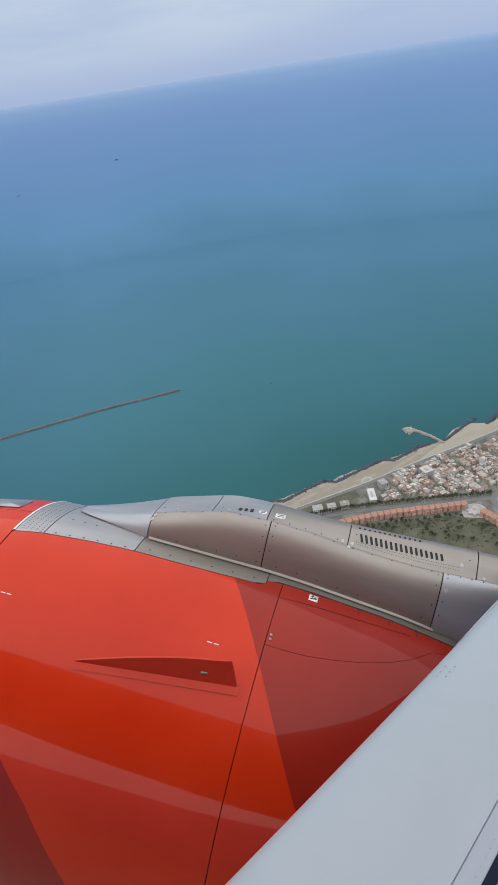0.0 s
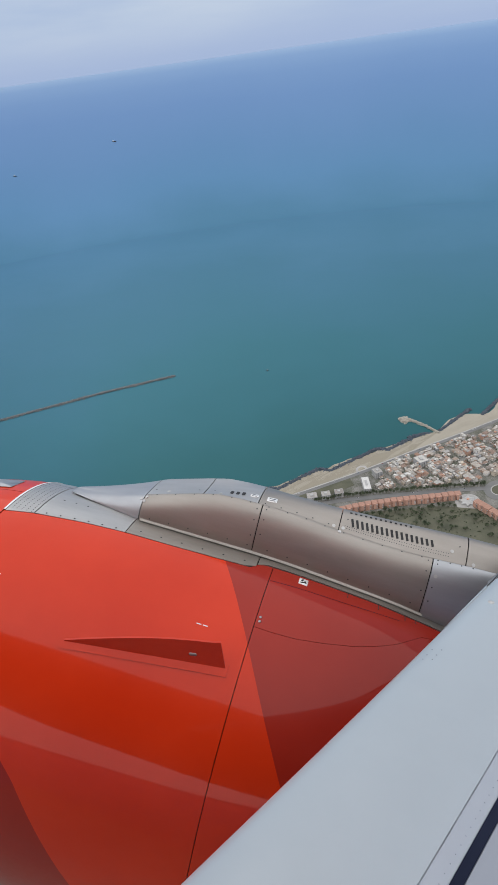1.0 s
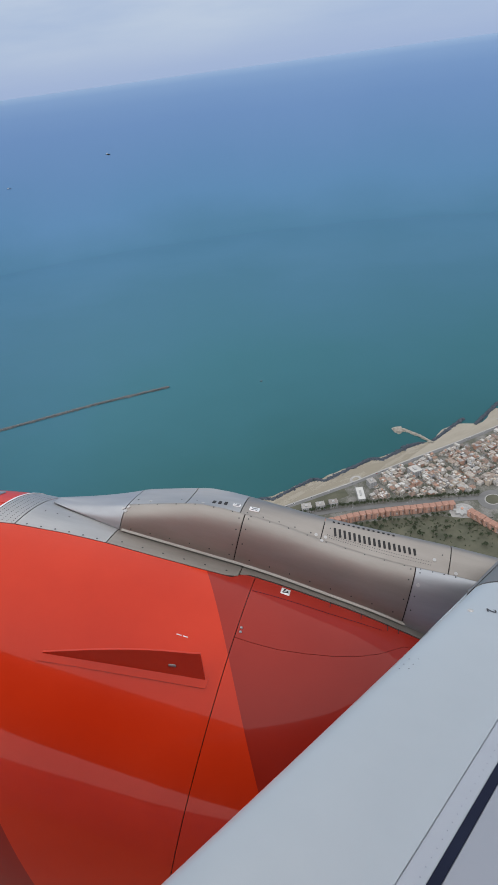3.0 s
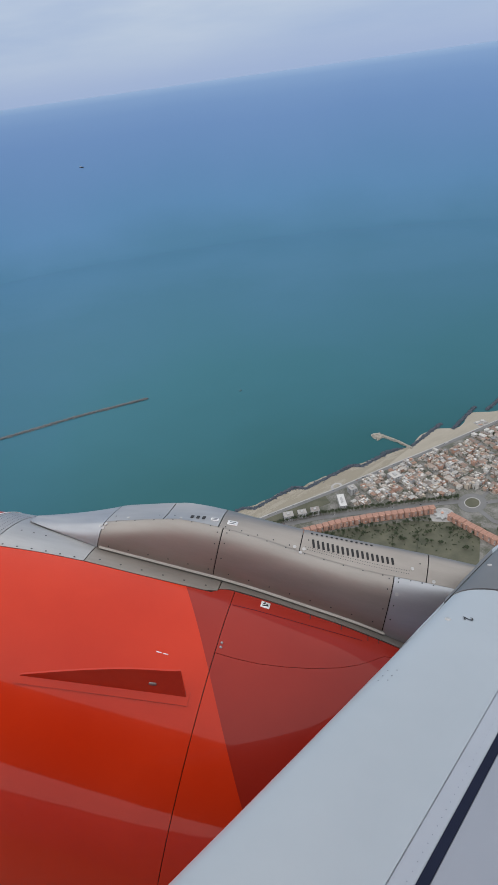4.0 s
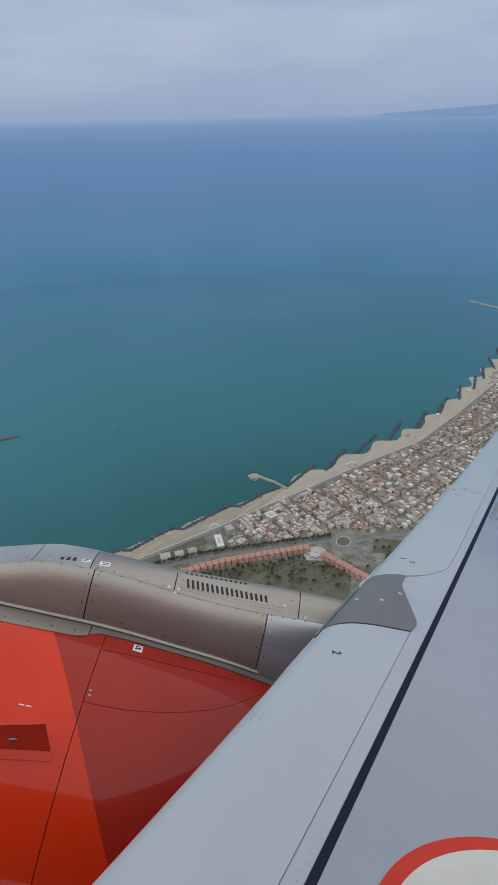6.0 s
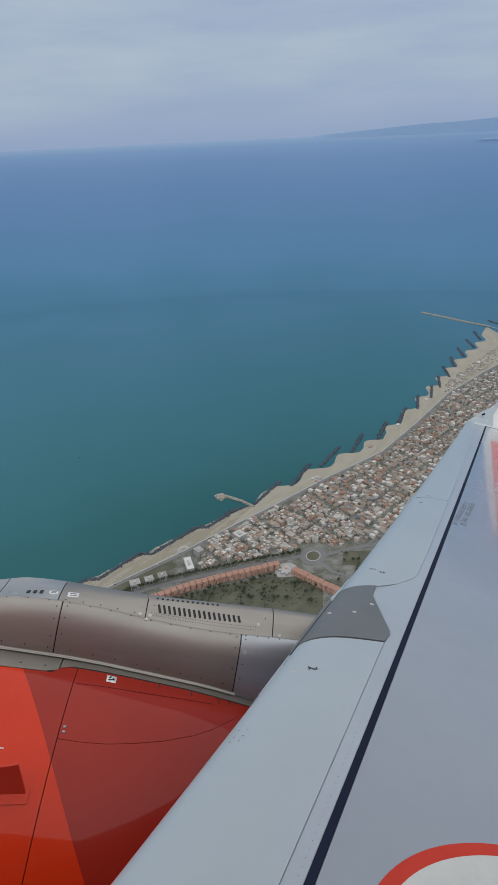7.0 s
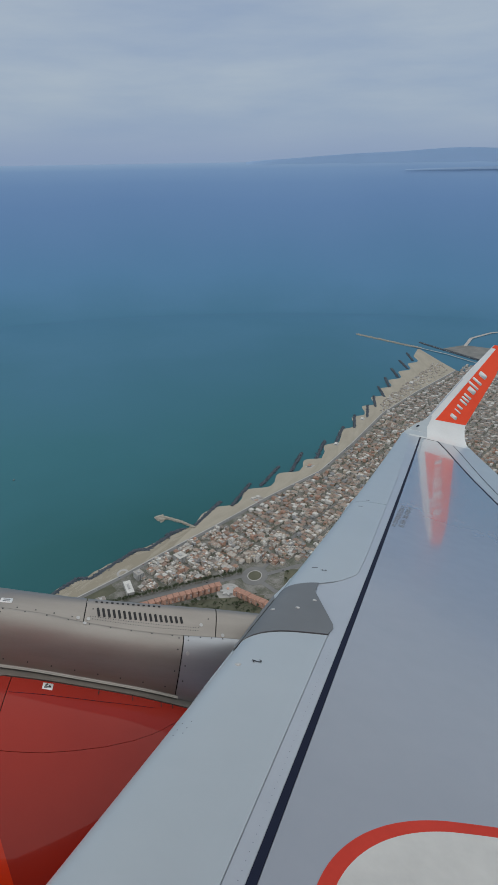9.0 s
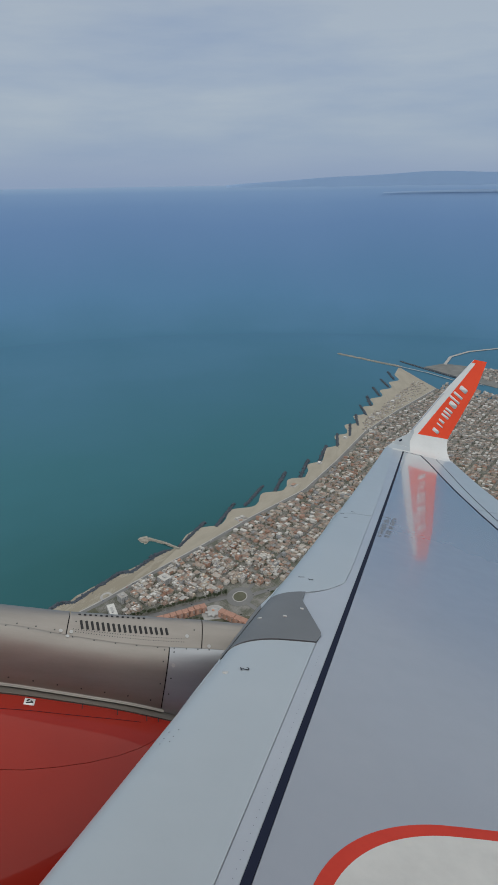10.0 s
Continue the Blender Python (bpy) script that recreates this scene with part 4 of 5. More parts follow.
for q in (42, 86, 150, 220):
    pts = []
    for p in span(-20 if q < 60 else 90, 900, 12):
        x, y = coast_road[int(min(N_ST - 1, max(0, (150 + p * 0.11) * N_ST / 260)))]
        pts.append((x + E2[0] * q, y + E2[1] * q))
    strip("road_parallel", pts, 3.0, 0.28, M_ASPHALT, "narrow grey town street")


def disc(name, x, y, r0, r1, h, mat, label, category):
    rows = [[spot(x + r * math.cos(t), y + r * math.sin(t), h) for t in span(0, 2 * math.pi, 40)] for r in (r1, max(r0, 0.01))]
    return tagged(ob_from(name, grid(rows, None, 0.3), mat, False), label, category, kind="structure")


disc("road_roundabout", 90, 557, 9.5, 17.0, 0.36, M_ASPHALT, "grey ring of the roundabout", "road")
disc("kerb_ring", 90, 557, 8.3, 9.5, 0.55, M_PAVE, "pale kerb ring of the roundabout", "kerb")
disc("lawn_island", 90, 557, 0.0, 8.3, 0.60, M_GRASS, "grass island of the roundabout", "lawn")
disc("road_loop", -82, 560, 4.5, 7.5, 0.36, M_PAVE, "pale turning loop by the beach", "road")
strip("park_lawn", [(-120, 400), (-70, 430), (-20, 452), (40, 474), (110, 482)], 84, 0.26, M_GRASS, "rough green park behind the terraces", "park", 60)
strip("park_lawn_east", [(128, 556), (150, 556), (190, 562)], 26, 0.27, M_GRASS, "green park beside the roundabout", "park")
strip("park_lawn_south", [(150, 500), (210, 505)], 26, 0.27, M_GRASS, "green lawn with pale paths", "park")
strip("path_park", [(150, 495), (172, 512), (190, 516)], 1.3, 0.5, M_PAVE, "pale park path", "path")
strip("path_park_cross", [(165, 518), (176, 500), (200, 494)], 1.3, 0.5, M_PAVE, "pale park path", "path")
strip("verge_dune", [(-230, 396), (-150, 474), (-112, 510), (-86, 536)], 20, 0.24, M_GRASS, "scrubby green verge by the dunes", "verge")


# ---------------------------------------------------------------- rock works in the water
def rock_heap(name, pts, w, size, count, mat, label, category, seed, top=1.2, spread=1.0):
    """A heap of boulders along a line of plan points; each rock a worn, uneven block."""
    rg = random.Random(seed)
    at = [spot(*p) for p in pts]
    xs, ys = [p.x for p in at], [p.y for p in at]
    line, length = along_line(xs, ys, 400)
    verts, faces = [], []
    for _ in range(count):
        x, y = line[rg.randrange(400)]
        o = rg.gauss(0, 0.42) * w * 1.5 * spread
        ang = rg.uniform(0, 6.28)
        x, y = x + o * math.cos(ang), y + o * math.sin(ang)
        r = size * rg.uniform(0.9, 2.1)
        z = SEA + max(-0.6, 1.5 * top * (1 - (abs(o) / (w * 1.65)) ** 1.5)) * rg.uniform(0.2, 1.0)
        base = len(verts)
        rot = Euler((rg.uniform(-0.5, 0.5), rg.uniform(-0.5, 0.5), rg.uniform(0, 6.28))).to_matrix()
        for cx in (-1, 1):
            for cy in (-1, 1):
                for cz in (-1, 1):
                    v = rot @ Vector((cx * r * rg.uniform(0.45, 1), cy * r * rg.uniform(0.45, 1), cz * r * rg.uniform(0.4, 0.8)))
                    verts.append((x + v.x, y + v.y, z + v.z))
        faces += [tuple(base + k for k in f) for f in ((0, 1, 3, 2), (4, 6, 7, 5), (0, 4, 5, 1), (2, 3, 7, 6), (0, 2, 6, 4), (1, 5, 7, 3))]
    me = bpy.data.meshes.new(name)
    me.from_pydata(verts, [], faces)
    me.materials.append(mat)
    return tagged(new(name, me), label, category)


for i, (x, y) in enumerate(zip(BW_X, BW_Y)):
    ang = radians(lerp(i, (0, 4, 7, 9, 13), (66, 76, 86, 94, 100)) + 4 * math.sin(i * 2.3))
    half = 33 if i < 6 else 30
    dx, dy = math.cos(ang) * half, math.sin(ang) * half
    ob = rock_heap("breakwater", [(x - dx, y - dy), (x, y), (x + dx, y + dy)], 4.0, 1.6, 620, M_ROCK, "dark wet boulder breakwater off the beach", "breakwater", 40 + i, 1.0)
    tagged(ob, group="breakwaters along the beach")
for i, pts in enumerate((((-300, 398), (-250, 440), (-204, 476)), ((-200, 482), (-186, 501), (-170, 503), (-138, 550)), ((-136, 551), (-120, 550), (-78, 607)), ((-77, 607), (-62, 606), (-38, 644), (-24, 652)))):
    ob = rock_heap("breakwater", pts, 5.5, 1.6, 560, M_ROCK, "dark boulder reef along the sandy shore", "breakwater", 80 + i, 0.8)
    tagged(ob, group="breakwaters along the beach")
jetty = rock_heap("jetty", [(-8, 655), (-30, 668), (-48, 676), (-60, 680)], 2.6, 1.5, 420, M_PALE_ROCK, "pale boulder jetty running out from the beach", "jetty", 7, 2.6)
head_ob = rock_heap("jetty_head", [(-57, 677), (-63, 681), (-68, 678), (-60, 673)], 6.5, 1.7, 420, M_PALE_ROCK, "", "", 9, 2.6)
head_ob.name = "head"
head_ob.parent = jetty
for key in ("label", "category"):
    if key in head_ob:
        del head_ob[key]
mole = rock_heap("mole", [(-1000, 282), (-850, 438), (-727, 548), (-600, 662), (-536, 711), (-501, 737)], 4.2, 1.7, 3400, M_MOLE_ROCK, "long pale rock mole in open water", "mole", 17, 3.0)
crown_bm = ribbon([(-1000, 281), (-850, 437), (-727, 547), (-600, 661), (-536, 710), (-520, 722)], 1.5, 1.6)
part("walkway", crown_bm, M_PAVE, mole, "pale concrete crown of the mole", False)
pier = rock_heap("pier", [(290, 1588), (350, 1540), (416, 1487), (458, 1456)], 5.0, 2.2, 900, M_PALE_ROCK, "long pale rock pier at the canal mouth", "pier", 21, 2.4)
part("walkway", ribbon([(292, 1586), (350, 1539), (416, 1486), (520, 1400), (587, 1322)], 3.2, 1.8), M_PAVE, pier, "pale concrete crown of the pier", False)
pier_b = rock_heap("pier", [(464, 1505), (520, 1436), (592, 1352)], 4.0, 2.2, 620, M_ROCK, "dark rock pier across the canal", "pier", 23, 2.0)
part("walkway", ribbon([(466, 1502), (520, 1435), (640, 1296)], 2.6, 1.6), M_PAVE, pier_b, "grey crown of the pier", False)


# ---------------------------------------------------------------- canal and harbour land beyond
def slab(name, pts, h, mat, label, category, depth=4.0):
    bm = bmesh.new()
    top = [bm.verts.new(spot(x, y, h)) for x, y in pts]
    low = [bm.verts.new(spot(x, y, h - depth)) for x, y in pts]
    f = bm.faces.new(top)
    for i in range(len(pts)):
        j = (i + 1) % len(pts)
        bm.faces.new([top[i], low[i], low[j], top[j]])
    bm.normal_update()
    if f.normal.z < 0:
        bmesh.ops.reverse_faces(bm, faces=bm.faces)
    return tagged(ob_from(name, bm, mat, False), label, category, kind="structure")


M_QUAY = worn("quay_ground", (0.10, 0.105, 0.10), (0.20, 0.195, 0.185), 0.02, 0.6, 0.9, 0, 0, 0.1, 0.1)
slab("ground_harbour", [(520, 1450), (640, 1308), (900, 1040), (1200, 1250), (1130, 1330), (760, 1400), (640, 1452), (585, 1478)], 0.4, M_QUAY, "grey harbour quay beyond the canal", "quay")
strip("quay_arm", [(585, 1470), (620, 1540), (690, 1590), (800, 1620), (900, 1640)], 9, 0.4, M_PAVE, "curved grey harbour arm", "quay")


# ---------------------------------------------------------------- town
def varied(name, stops, rough=0.9, scale=0.3, per="object"):
    """A wall or roof colour drawn by chance for each house, with stains."""
    m, n, l, b = material(name, rough)
    if per == "object":
        src = n.new("ShaderNodeObjectInfo").outputs["Random"]
    else:
        src = n.new("ShaderNodeNewGeometry").outputs["Random Per Island"]
    r = n.new("ShaderNodeValToRGB")
    r.color_ramp.interpolation = "CONSTANT"
    els = r.color_ramp.elements
    while len(els) < len(stops):
        els.new(0.5)
    for e, (p, c) in zip(els, stops):
        e.position, e.color = p, (*c, 1)
    l.new(src, r.inputs["Fac"])
    stain = noise_node(n, l, scale, 4)
    shade = ramp_node(n, l, stain, [(0.3, (0.78, 0.77, 0.75)), (0.7, (1.0, 1.0, 1.0))])
    l.new(mix_node(n, l, 1.0, r.outputs["Color"], shade, "MULTIPLY"), b.inputs["Base Color"])
    return m


WALLS = [(0.0, (0.46, 0.42, 0.37)), (0.22, (0.55, 0.52, 0.48)), (0.40, (0.42, 0.33, 0.27)), (0.54, (0.50, 0.43, 0.35)), (0.66, (0.62, 0.60, 0.57)), (0.84, (0.44, 0.27, 0.20)), (0.94, (0.36, 0.36, 0.37))]
ROOFS = [(0.0, (0.26, 0.185, 0.15)), (0.2, (0.33, 0.265, 0.22)), (0.4, (0.22, 0.19, 0.17)), (0.56, (0.41, 0.37, 0.33)), (0.76, (0.30, 0.19, 0.14)), (0.85, (0.40, 0.385, 0.365))]
FLATS = [(0.0, (0.36, 0.34, 0.32)), (0.3, (0.50, 0.48, 0.45)), (0.5, (0.28, 0.25, 0.23)), (0.68, (0.36, 0.23, 0.17)), (0.82, (0.58, 0.57, 0.55))]
M_WALL, M_ROOF, M_FLAT = varied("house_wall", WALLS), varied("roof_tiles", ROOFS), varied("flat_roof", FLATS)
FAR_WALLS = [(0.0, (0.38, 0.37, 0.36)), (0.3, (0.48, 0.47, 0.46)), (0.5, (0.36, 0.32, 0.29)), (0.68, (0.44, 0.41, 0.37)), (0.85, (0.58, 0.57, 0.55))]
M_WALL_I, M_ROOF_I = varied("far_house_wall", FAR_WALLS, per="island"), varied("far_roof", [(0.0, (0.26, 0.20, 0.165)), (0.3, (0.30, 0.25, 0.215)), (0.48, (0.22, 0.21, 0.20)), (0.64, (0.40, 0.37, 0.34)), (0.84, (0.52, 0.50, 0.48))], per="island")
M_BRICK = worn("terrace_brick", (0.45, 0.245, 0.175), (0.54, 0.315, 0.235), 0.12, 1.5, 0.9, 0, 0, 0.1, 0.1)
M_TERRACE_ROOF = worn("terrace_roof", (0.28, 0.15, 0.108), (0.37, 0.21, 0.155), 0.15, 1.5, 0.9, 0, 0, 0.2, 0.1)
M_PLASTER = worn("white_plaster", (0.31, 0.305, 0.295), (0.41, 0.405, 0.39), 0.15, 1.5, 0.85)


def body_mesh(w, d, h, parapet=0.0):
    """Walls with a plinth and, for flat roofs, a parapet round a sunk roof deck, in one skin."""
    bm = bmesh.new()
    prev = None
    steps = [(0.15, -1.0), (0.15, 0.5), (0.0, 0.55), (0.0, h + parapet)]
    if parapet:
        steps += [(-0.3, h + parapet), (-0.3, h)]
    for o, z in steps:
        x, y = w / 2 + o, d / 2 + o
        ring = [bm.verts.new(p) for p in ((-x, -y, z), (x, -y, z), (x, y, z), (-x, y, z))]
        if prev:
            for k in range(4):
                bm.faces.new([prev[k], prev[(k + 1) % 4], ring[(k + 1) % 4], ring[k]])
        prev = ring
    bm.faces.new(prev)
    return bm


def hip_roof(w, d, h, rise, over=0.5):
    bm = bmesh.new()
    w, d = w / 2 + over, d / 2 + over
    r = max(0.1, w - d) if w > d else 0.1
    lo = [bm.verts.new(p) for p in ((-w, -d, h), (w, -d, h), (w, d, h), (-w, d, h))]
    up = [bm.verts.new(p) for p in ((-w, -d, h + 0.25), (w, -d, h + 0.25), (w, d, h + 0.25), (-w, d, h + 0.25))]
    a, b = bm.verts.new((-r, 0, h + rise)), bm.verts.new((r, 0, h + rise))
    bm.faces.new(lo[::-1])
    for i in range(4):
        bm.faces.new([lo[i], lo[(i + 1) % 4], up[(i + 1) % 4], up[i]])
    bm.faces.new([up[0], up[1], b, a])
    bm.faces.new([up[1], up[2], b])
    bm.faces.new([up[2], up[3], a, b])
    bm.faces.new([up[3], up[0], a])
    return bm


def windows_on(owner, w, d, floors, cols, me, storey=3.0, sides=(0, 1, 2, 3)):
    for side in sides:
        run, depth = (w, d) if side % 2 == 0 else (d, w)
        for f in range(floors):
            for c in range(cols):
                x = (c + 0.5) / cols * run - run / 2
                shared("window", me, owner, pose(0, 0, 0, 0, 0, 90 * side) @ Matrix.Translation((x, -depth / 2 - 0.02, 1.6 + storey * f)))


win_bm = bmesh.new()
box(win_bm, -0.6, -0.06, -0.75, 0.6, 0.10, 0.75)
box(win_bm, -0.75, -0.16, -0.9, 0.75, 0.05, -0.75)
WINDOW = mesh_of("window", win_bm, M_GLASS)


def pitched_house(w, d, h, rise):
    ob = new("house")
    part("wall", body_mesh(w, d, h), M_WALL, ob, "", False)
    roof = part("roof", hip_roof(w, d, h, rise), M_ROOF, ob, "terracotta hipped roof", False)
    bm = bmesh.new()
    box(bm, w * 0.18, d * 0.05, h + rise * 0.3, w * 0.18 + 0.9, d * 0.05 + 0.8, h + rise + 0.8)
    part("chimney", bm, M_WALL, roof, "", False)
    porch = bmesh.new()
    box(porch, -w * 0.35, -d / 2 - 2.2, 2.6, w * 0.2, -d / 2, 2.85)
    box(porch, -w * 0.35, -d / 2 - 2.2, 0, -w * 0.35 + 0.3, -d / 2 - 1.9, 2.6)
    box(porch, w * 0.2 - 0.3, -d / 2 - 2.2, 0, w * 0.2, -d / 2 - 1.9, 2.6)
    part("porch", porch, M_FLAT, ob, "", False)
    return tagged(ob, "small villa with terracotta hipped roof among gardens", "house", "houses of the seaside town")


def flat_house(w, d, h):
    ob = new("house")
    part("wall", body_mesh(w, d, h, 0.9), M_WALL, ob, "", False)
    bm = bmesh.new()
    box(bm, -w / 2 + 0.3, -d / 2 + 0.3, h - 0.1, w / 2 - 0.3, d / 2 - 0.3, h + 0.12)
    part("roof", bm, M_FLAT, ob, "pale flat roof terrace", False)
    bm = bmesh.new()
    box(bm, w * 0.05, -d * 0.1, h + 0.1, w * 0.42, d * 0.35, h + 2.6)
    box(bm, w * 0.02, -d * 0.14, h + 2.6, w * 0.45, d * 0.39, h + 2.85)
    part("stair_hut", bm, M_WALL, ob, "", False)
    bm = bmesh.new()
    for f in (1, 2):
        if f * 3.0 < h:
            box(bm, -w * 0.4, -d / 2 - 1.3, f * 3.0 - 0.15, w * 0.3, -d / 2, f * 3.0 + 0.1)
            box(bm, -w * 0.4, -d / 2 - 1.3, f * 3.0 + 0.1, w * 0.3, -d / 2 - 1.15, f * 3.0 + 1.0)
    if len(bm.verts):
        part("balcony", bm, M_FLAT, ob, "", False)
    else:
        bm.free()
    return tagged(ob, "pale flat-roofed house with roof terrace", "house", "houses of the seaside town")


def stepped_house(w, d, h):
    """Two wings of unlike height round a terrace, with a walled yard."""
    ob = flat_house(w, d, h)
    wing = part("side_wing", body_mesh(w * 0.55, d * 0.8, h - 2.6, 0.7), M_WALL, ob, "lower side wing", False)
    wing.location = (w * 0.72, -d * 0.12, 0)
    bm = bmesh.new()
    prev, x0, x1, y0, y1 = None, -w * 0.62, w * 1.1, -d * 0.95, d * 0.66
    for o, z in ((0, -0.5), (0, 1.7), (-0.25, 1.7), (-0.25, -0.5)):
        ring = [bm.verts.new(p) for p in ((x0 - o, y0 - o, z), (x1 + o, y0 - o, z), (x1 + o, y1 + o, z), (x0 - o, y1 + o, z))]
        if prev:
            for k in range(4):
                bm.faces.new([prev[k], prev[(k + 1) % 4], ring[(k + 1) % 4], ring[k]])
        prev = ring
    part("yard_wall", bm, M_WALL, ob, "low garden wall", False)
    return tagged(ob, "stepped pale house with terraces and walled yard", "house", "houses of the seaside town")


def wing_house(w, d, h, rise):
    """A hipped house with a lower hipped wing across one end."""
    ob = pitched_house(w, d, h, rise)
    side = part("side_wing", body_mesh(w * 0.45, d * 0.9, h - 1.2), M_WALL, ob, "", False)
    top = part("wing_roof", hip_roof(w * 0.45, d * 0.9, h - 1.2, rise * 0.8), M_ROOF, ob, "terracotta roof of the side wing", False)
    side.location = top.location = (-w * 0.4, d * 0.55, 0)
    return tagged(ob, "terracotta-roofed house with a lower side wing", "house", "houses of the seaside town")


def small_block(w, d, h):
    ob = flat_house(w, d, h)
    for k, (px, py) in enumerate(((-0.3, 0.25), (0.28, -0.32))):
        bm = bmesh.new()
        box(bm, w * px - 0.8, d * py - 0.6, h + 0.1, w * px + 0.8, d * py + 0.6, h + 1.3)
        part("roof_tank", bm, M_METAL_SIDE, ob, "grey roof tank", False)
    return tagged(ob, "plastered small apartment block with balconies", "house", "houses of the seaside town")


KINDS = [pitched_house(12, 9, 6.2, 2.6), pitched_house(10, 8.5, 3.6, 2.2), wing_house(13, 9, 6.4, 2.4), flat_house(11, 10, 6.4), small_block(14, 10, 9.6), flat_house(9.5, 8, 6.2),
         stepped_house(9, 9, 6.6), stepped_house(8, 7.5, 9.4), wing_house(11, 8, 3.8, 2.0)]
for kind_ob, (w, d, fl) in zip(KINDS, ((12, 9, 2), (10, 8.5, 1), (13, 9, 2), (11, 10, 2), (14, 10, 3), (9.5, 8, 2), (9, 9, 2), (8, 7.5, 3), (11, 8, 1))):
    windows_on(kind_ob, w, d, fl, 2, WINDOW, 3.0, (0, 2))
MAIN_X, MAIN_Y = (-190, -134, -83, -15, 52, 102, 173, 300, 700), (445, 477, 503, 529, 552, 566, 587, 626, 764)


def road_offset(x, y):
    """Plan units inland of the coast road."""
    p = x * COAST[0] + y * COAST[1]
    rp = [rx * COAST[0] + ry * COAST[1] for rx, ry in zip(ROAD_X, ROAD_Y)]
    rq = [rx * E2[0] + ry * E2[1] for rx, ry in zip(ROAD_X, ROAD_Y)]
    return x * E2[0] + y * E2[1] - lerp(p, rp, rq)


def free_plot(x, y):
    if road_offset(x, y) < 7 or math.hypot(x - 90, y - 557) < 27:
        return False
    if y < lerp(x, MAIN_X, MAIN_Y) + 9:
        return False
    if x < -52:
        return False
    if (y - 1440) > -1.03 * (x - 462) - 25:
        return False
    return True


rng = random.Random(11)
plots = []
for i in range(-18, 204):
    for j in range(0, 92):
        p, q = i * 6.3 + rng.uniform(-0.9, 0.9), 6 + j * 5.9 + rng.uniform(-0.9, 0.9)
        if (i % 7 == 0) or (j % 5 == 3 and rng.random() < 0.75) or rng.random() < 0.05:
            continue
        ox, oy = -34, 601
        x, y = ox + p * COAST[0] + q * E2[0], oy + p * COAST[1] + q * E2[1]
        if free_plot(x, y):
            plots.append((p, x, y, road_offset(x, y)))
plots.sort()
TURN = bearing(*COAST)
near_plots = [pl for pl in plots if pl[0] < 330 and pl[3] < 125][:290]
near_set = set(near_plots)
for n_h, (p, x, y, q) in enumerate(near_plots):
    k = rng.choice((0, 1, 2, 2, 3, 4, 5, 6, 6, 7, 7, 8))
    m = Matrix.Translation(spot(x, y, 0.25)) @ pose(0, 0, 0, 0, 0, TURN + rng.choice((0, 90, 180, 270)) + rng.uniform(-5, 5))
    sc = rng.uniform(0.88, 1.2)
    if n_h < len(KINDS):
        KINDS[n_h].matrix_world = m
    else:
        copy_thing(KINDS[k], m @ Matrix.Diagonal((sc, rng.uniform(0.88, 1.2), rng.uniform(0.8, 1.15), 1)))


def far_houses(name, spots, seed, label, low=False, walls=None, roofs=None):
    """The rest of the town: walls and roofs of houses past counting, still each a solid with its own roof."""
    rg = random.Random(seed)
    wv, wf, rv, rf = [], [], [], []
    for _, x, y, _q in spots:
        c = spot(x, y, 0)
        a = radians(TURN + rg.choice((0, 90)) + rg.uniform(-6, 6))
        ca, sa = math.cos(a), math.sin(a)
        w, d, h = rg.uniform(3.6, 6.0), rg.uniform(3.1, 4.9), rg.choice((3.6, 6.2, 6.4, 9.2))
        if _ < 330:
            w, d = w * 1.15, d * 1.15
        rise = rg.choice((0.6, 2.0, 2.5))
        if low:
            w, d, h, rise = rg.uniform(1.6, 4.0), rg.uniform(1.4, 2.2), 2.6, 0.6
        put = lambda px, py, pz: (c.x + px * ca - py * sa, c.y + px * sa + py * ca, c.z + pz)
        b = len(wv)
        wv += [put(px, py, pz) for pz in (-1, h) for px, py in ((-w, -d), (w, -d), (w, d), (-w, d))]
        wf += [(b + i, b + (i + 1) % 4, b + 4 + (i + 1) % 4, b + 4 + i) for i in range(4)] + [(b + 4, b + 5, b + 6, b + 7)]
        b = len(rv)
        o, r = (0.4, max(0.2, w - d) if rise > 1 else w * 0.95)
        dd = d * 0.95 if rise < 1 else 0.05
        rv += [put(px, py, h + 0.02) for px, py in ((-w - o, -d - o), (w + o, -d - o), (w + o, d + o), (-w - o, d + o))]
        rv += [put(-r, -dd, h + rise), put(r, -dd, h + rise), put(r, dd, h + rise), put(-r, dd, h + rise)]
        rf += [(b, b + 1, b + 5, b + 4), (b + 1, b + 2, b + 6, b + 5), (b + 2, b + 3, b + 7, b + 6), (b + 3, b, b + 4, b + 7), (b + 4, b + 5, b + 6, b + 7)]
    ob = new(name)
    for nm, vs, fs, mt in (("walls", wv, wf, walls or M_WALL_I), ("roofs", rv, rf, roofs or M_ROOF_I)):
        me = bpy.data.meshes.new(nm)
        me.from_pydata(vs, [], fs)
        me.materials.append(mt)
        o = new(nm, me)
        o.parent = ob
    return tagged(ob, label, "houses", kind="stuff")


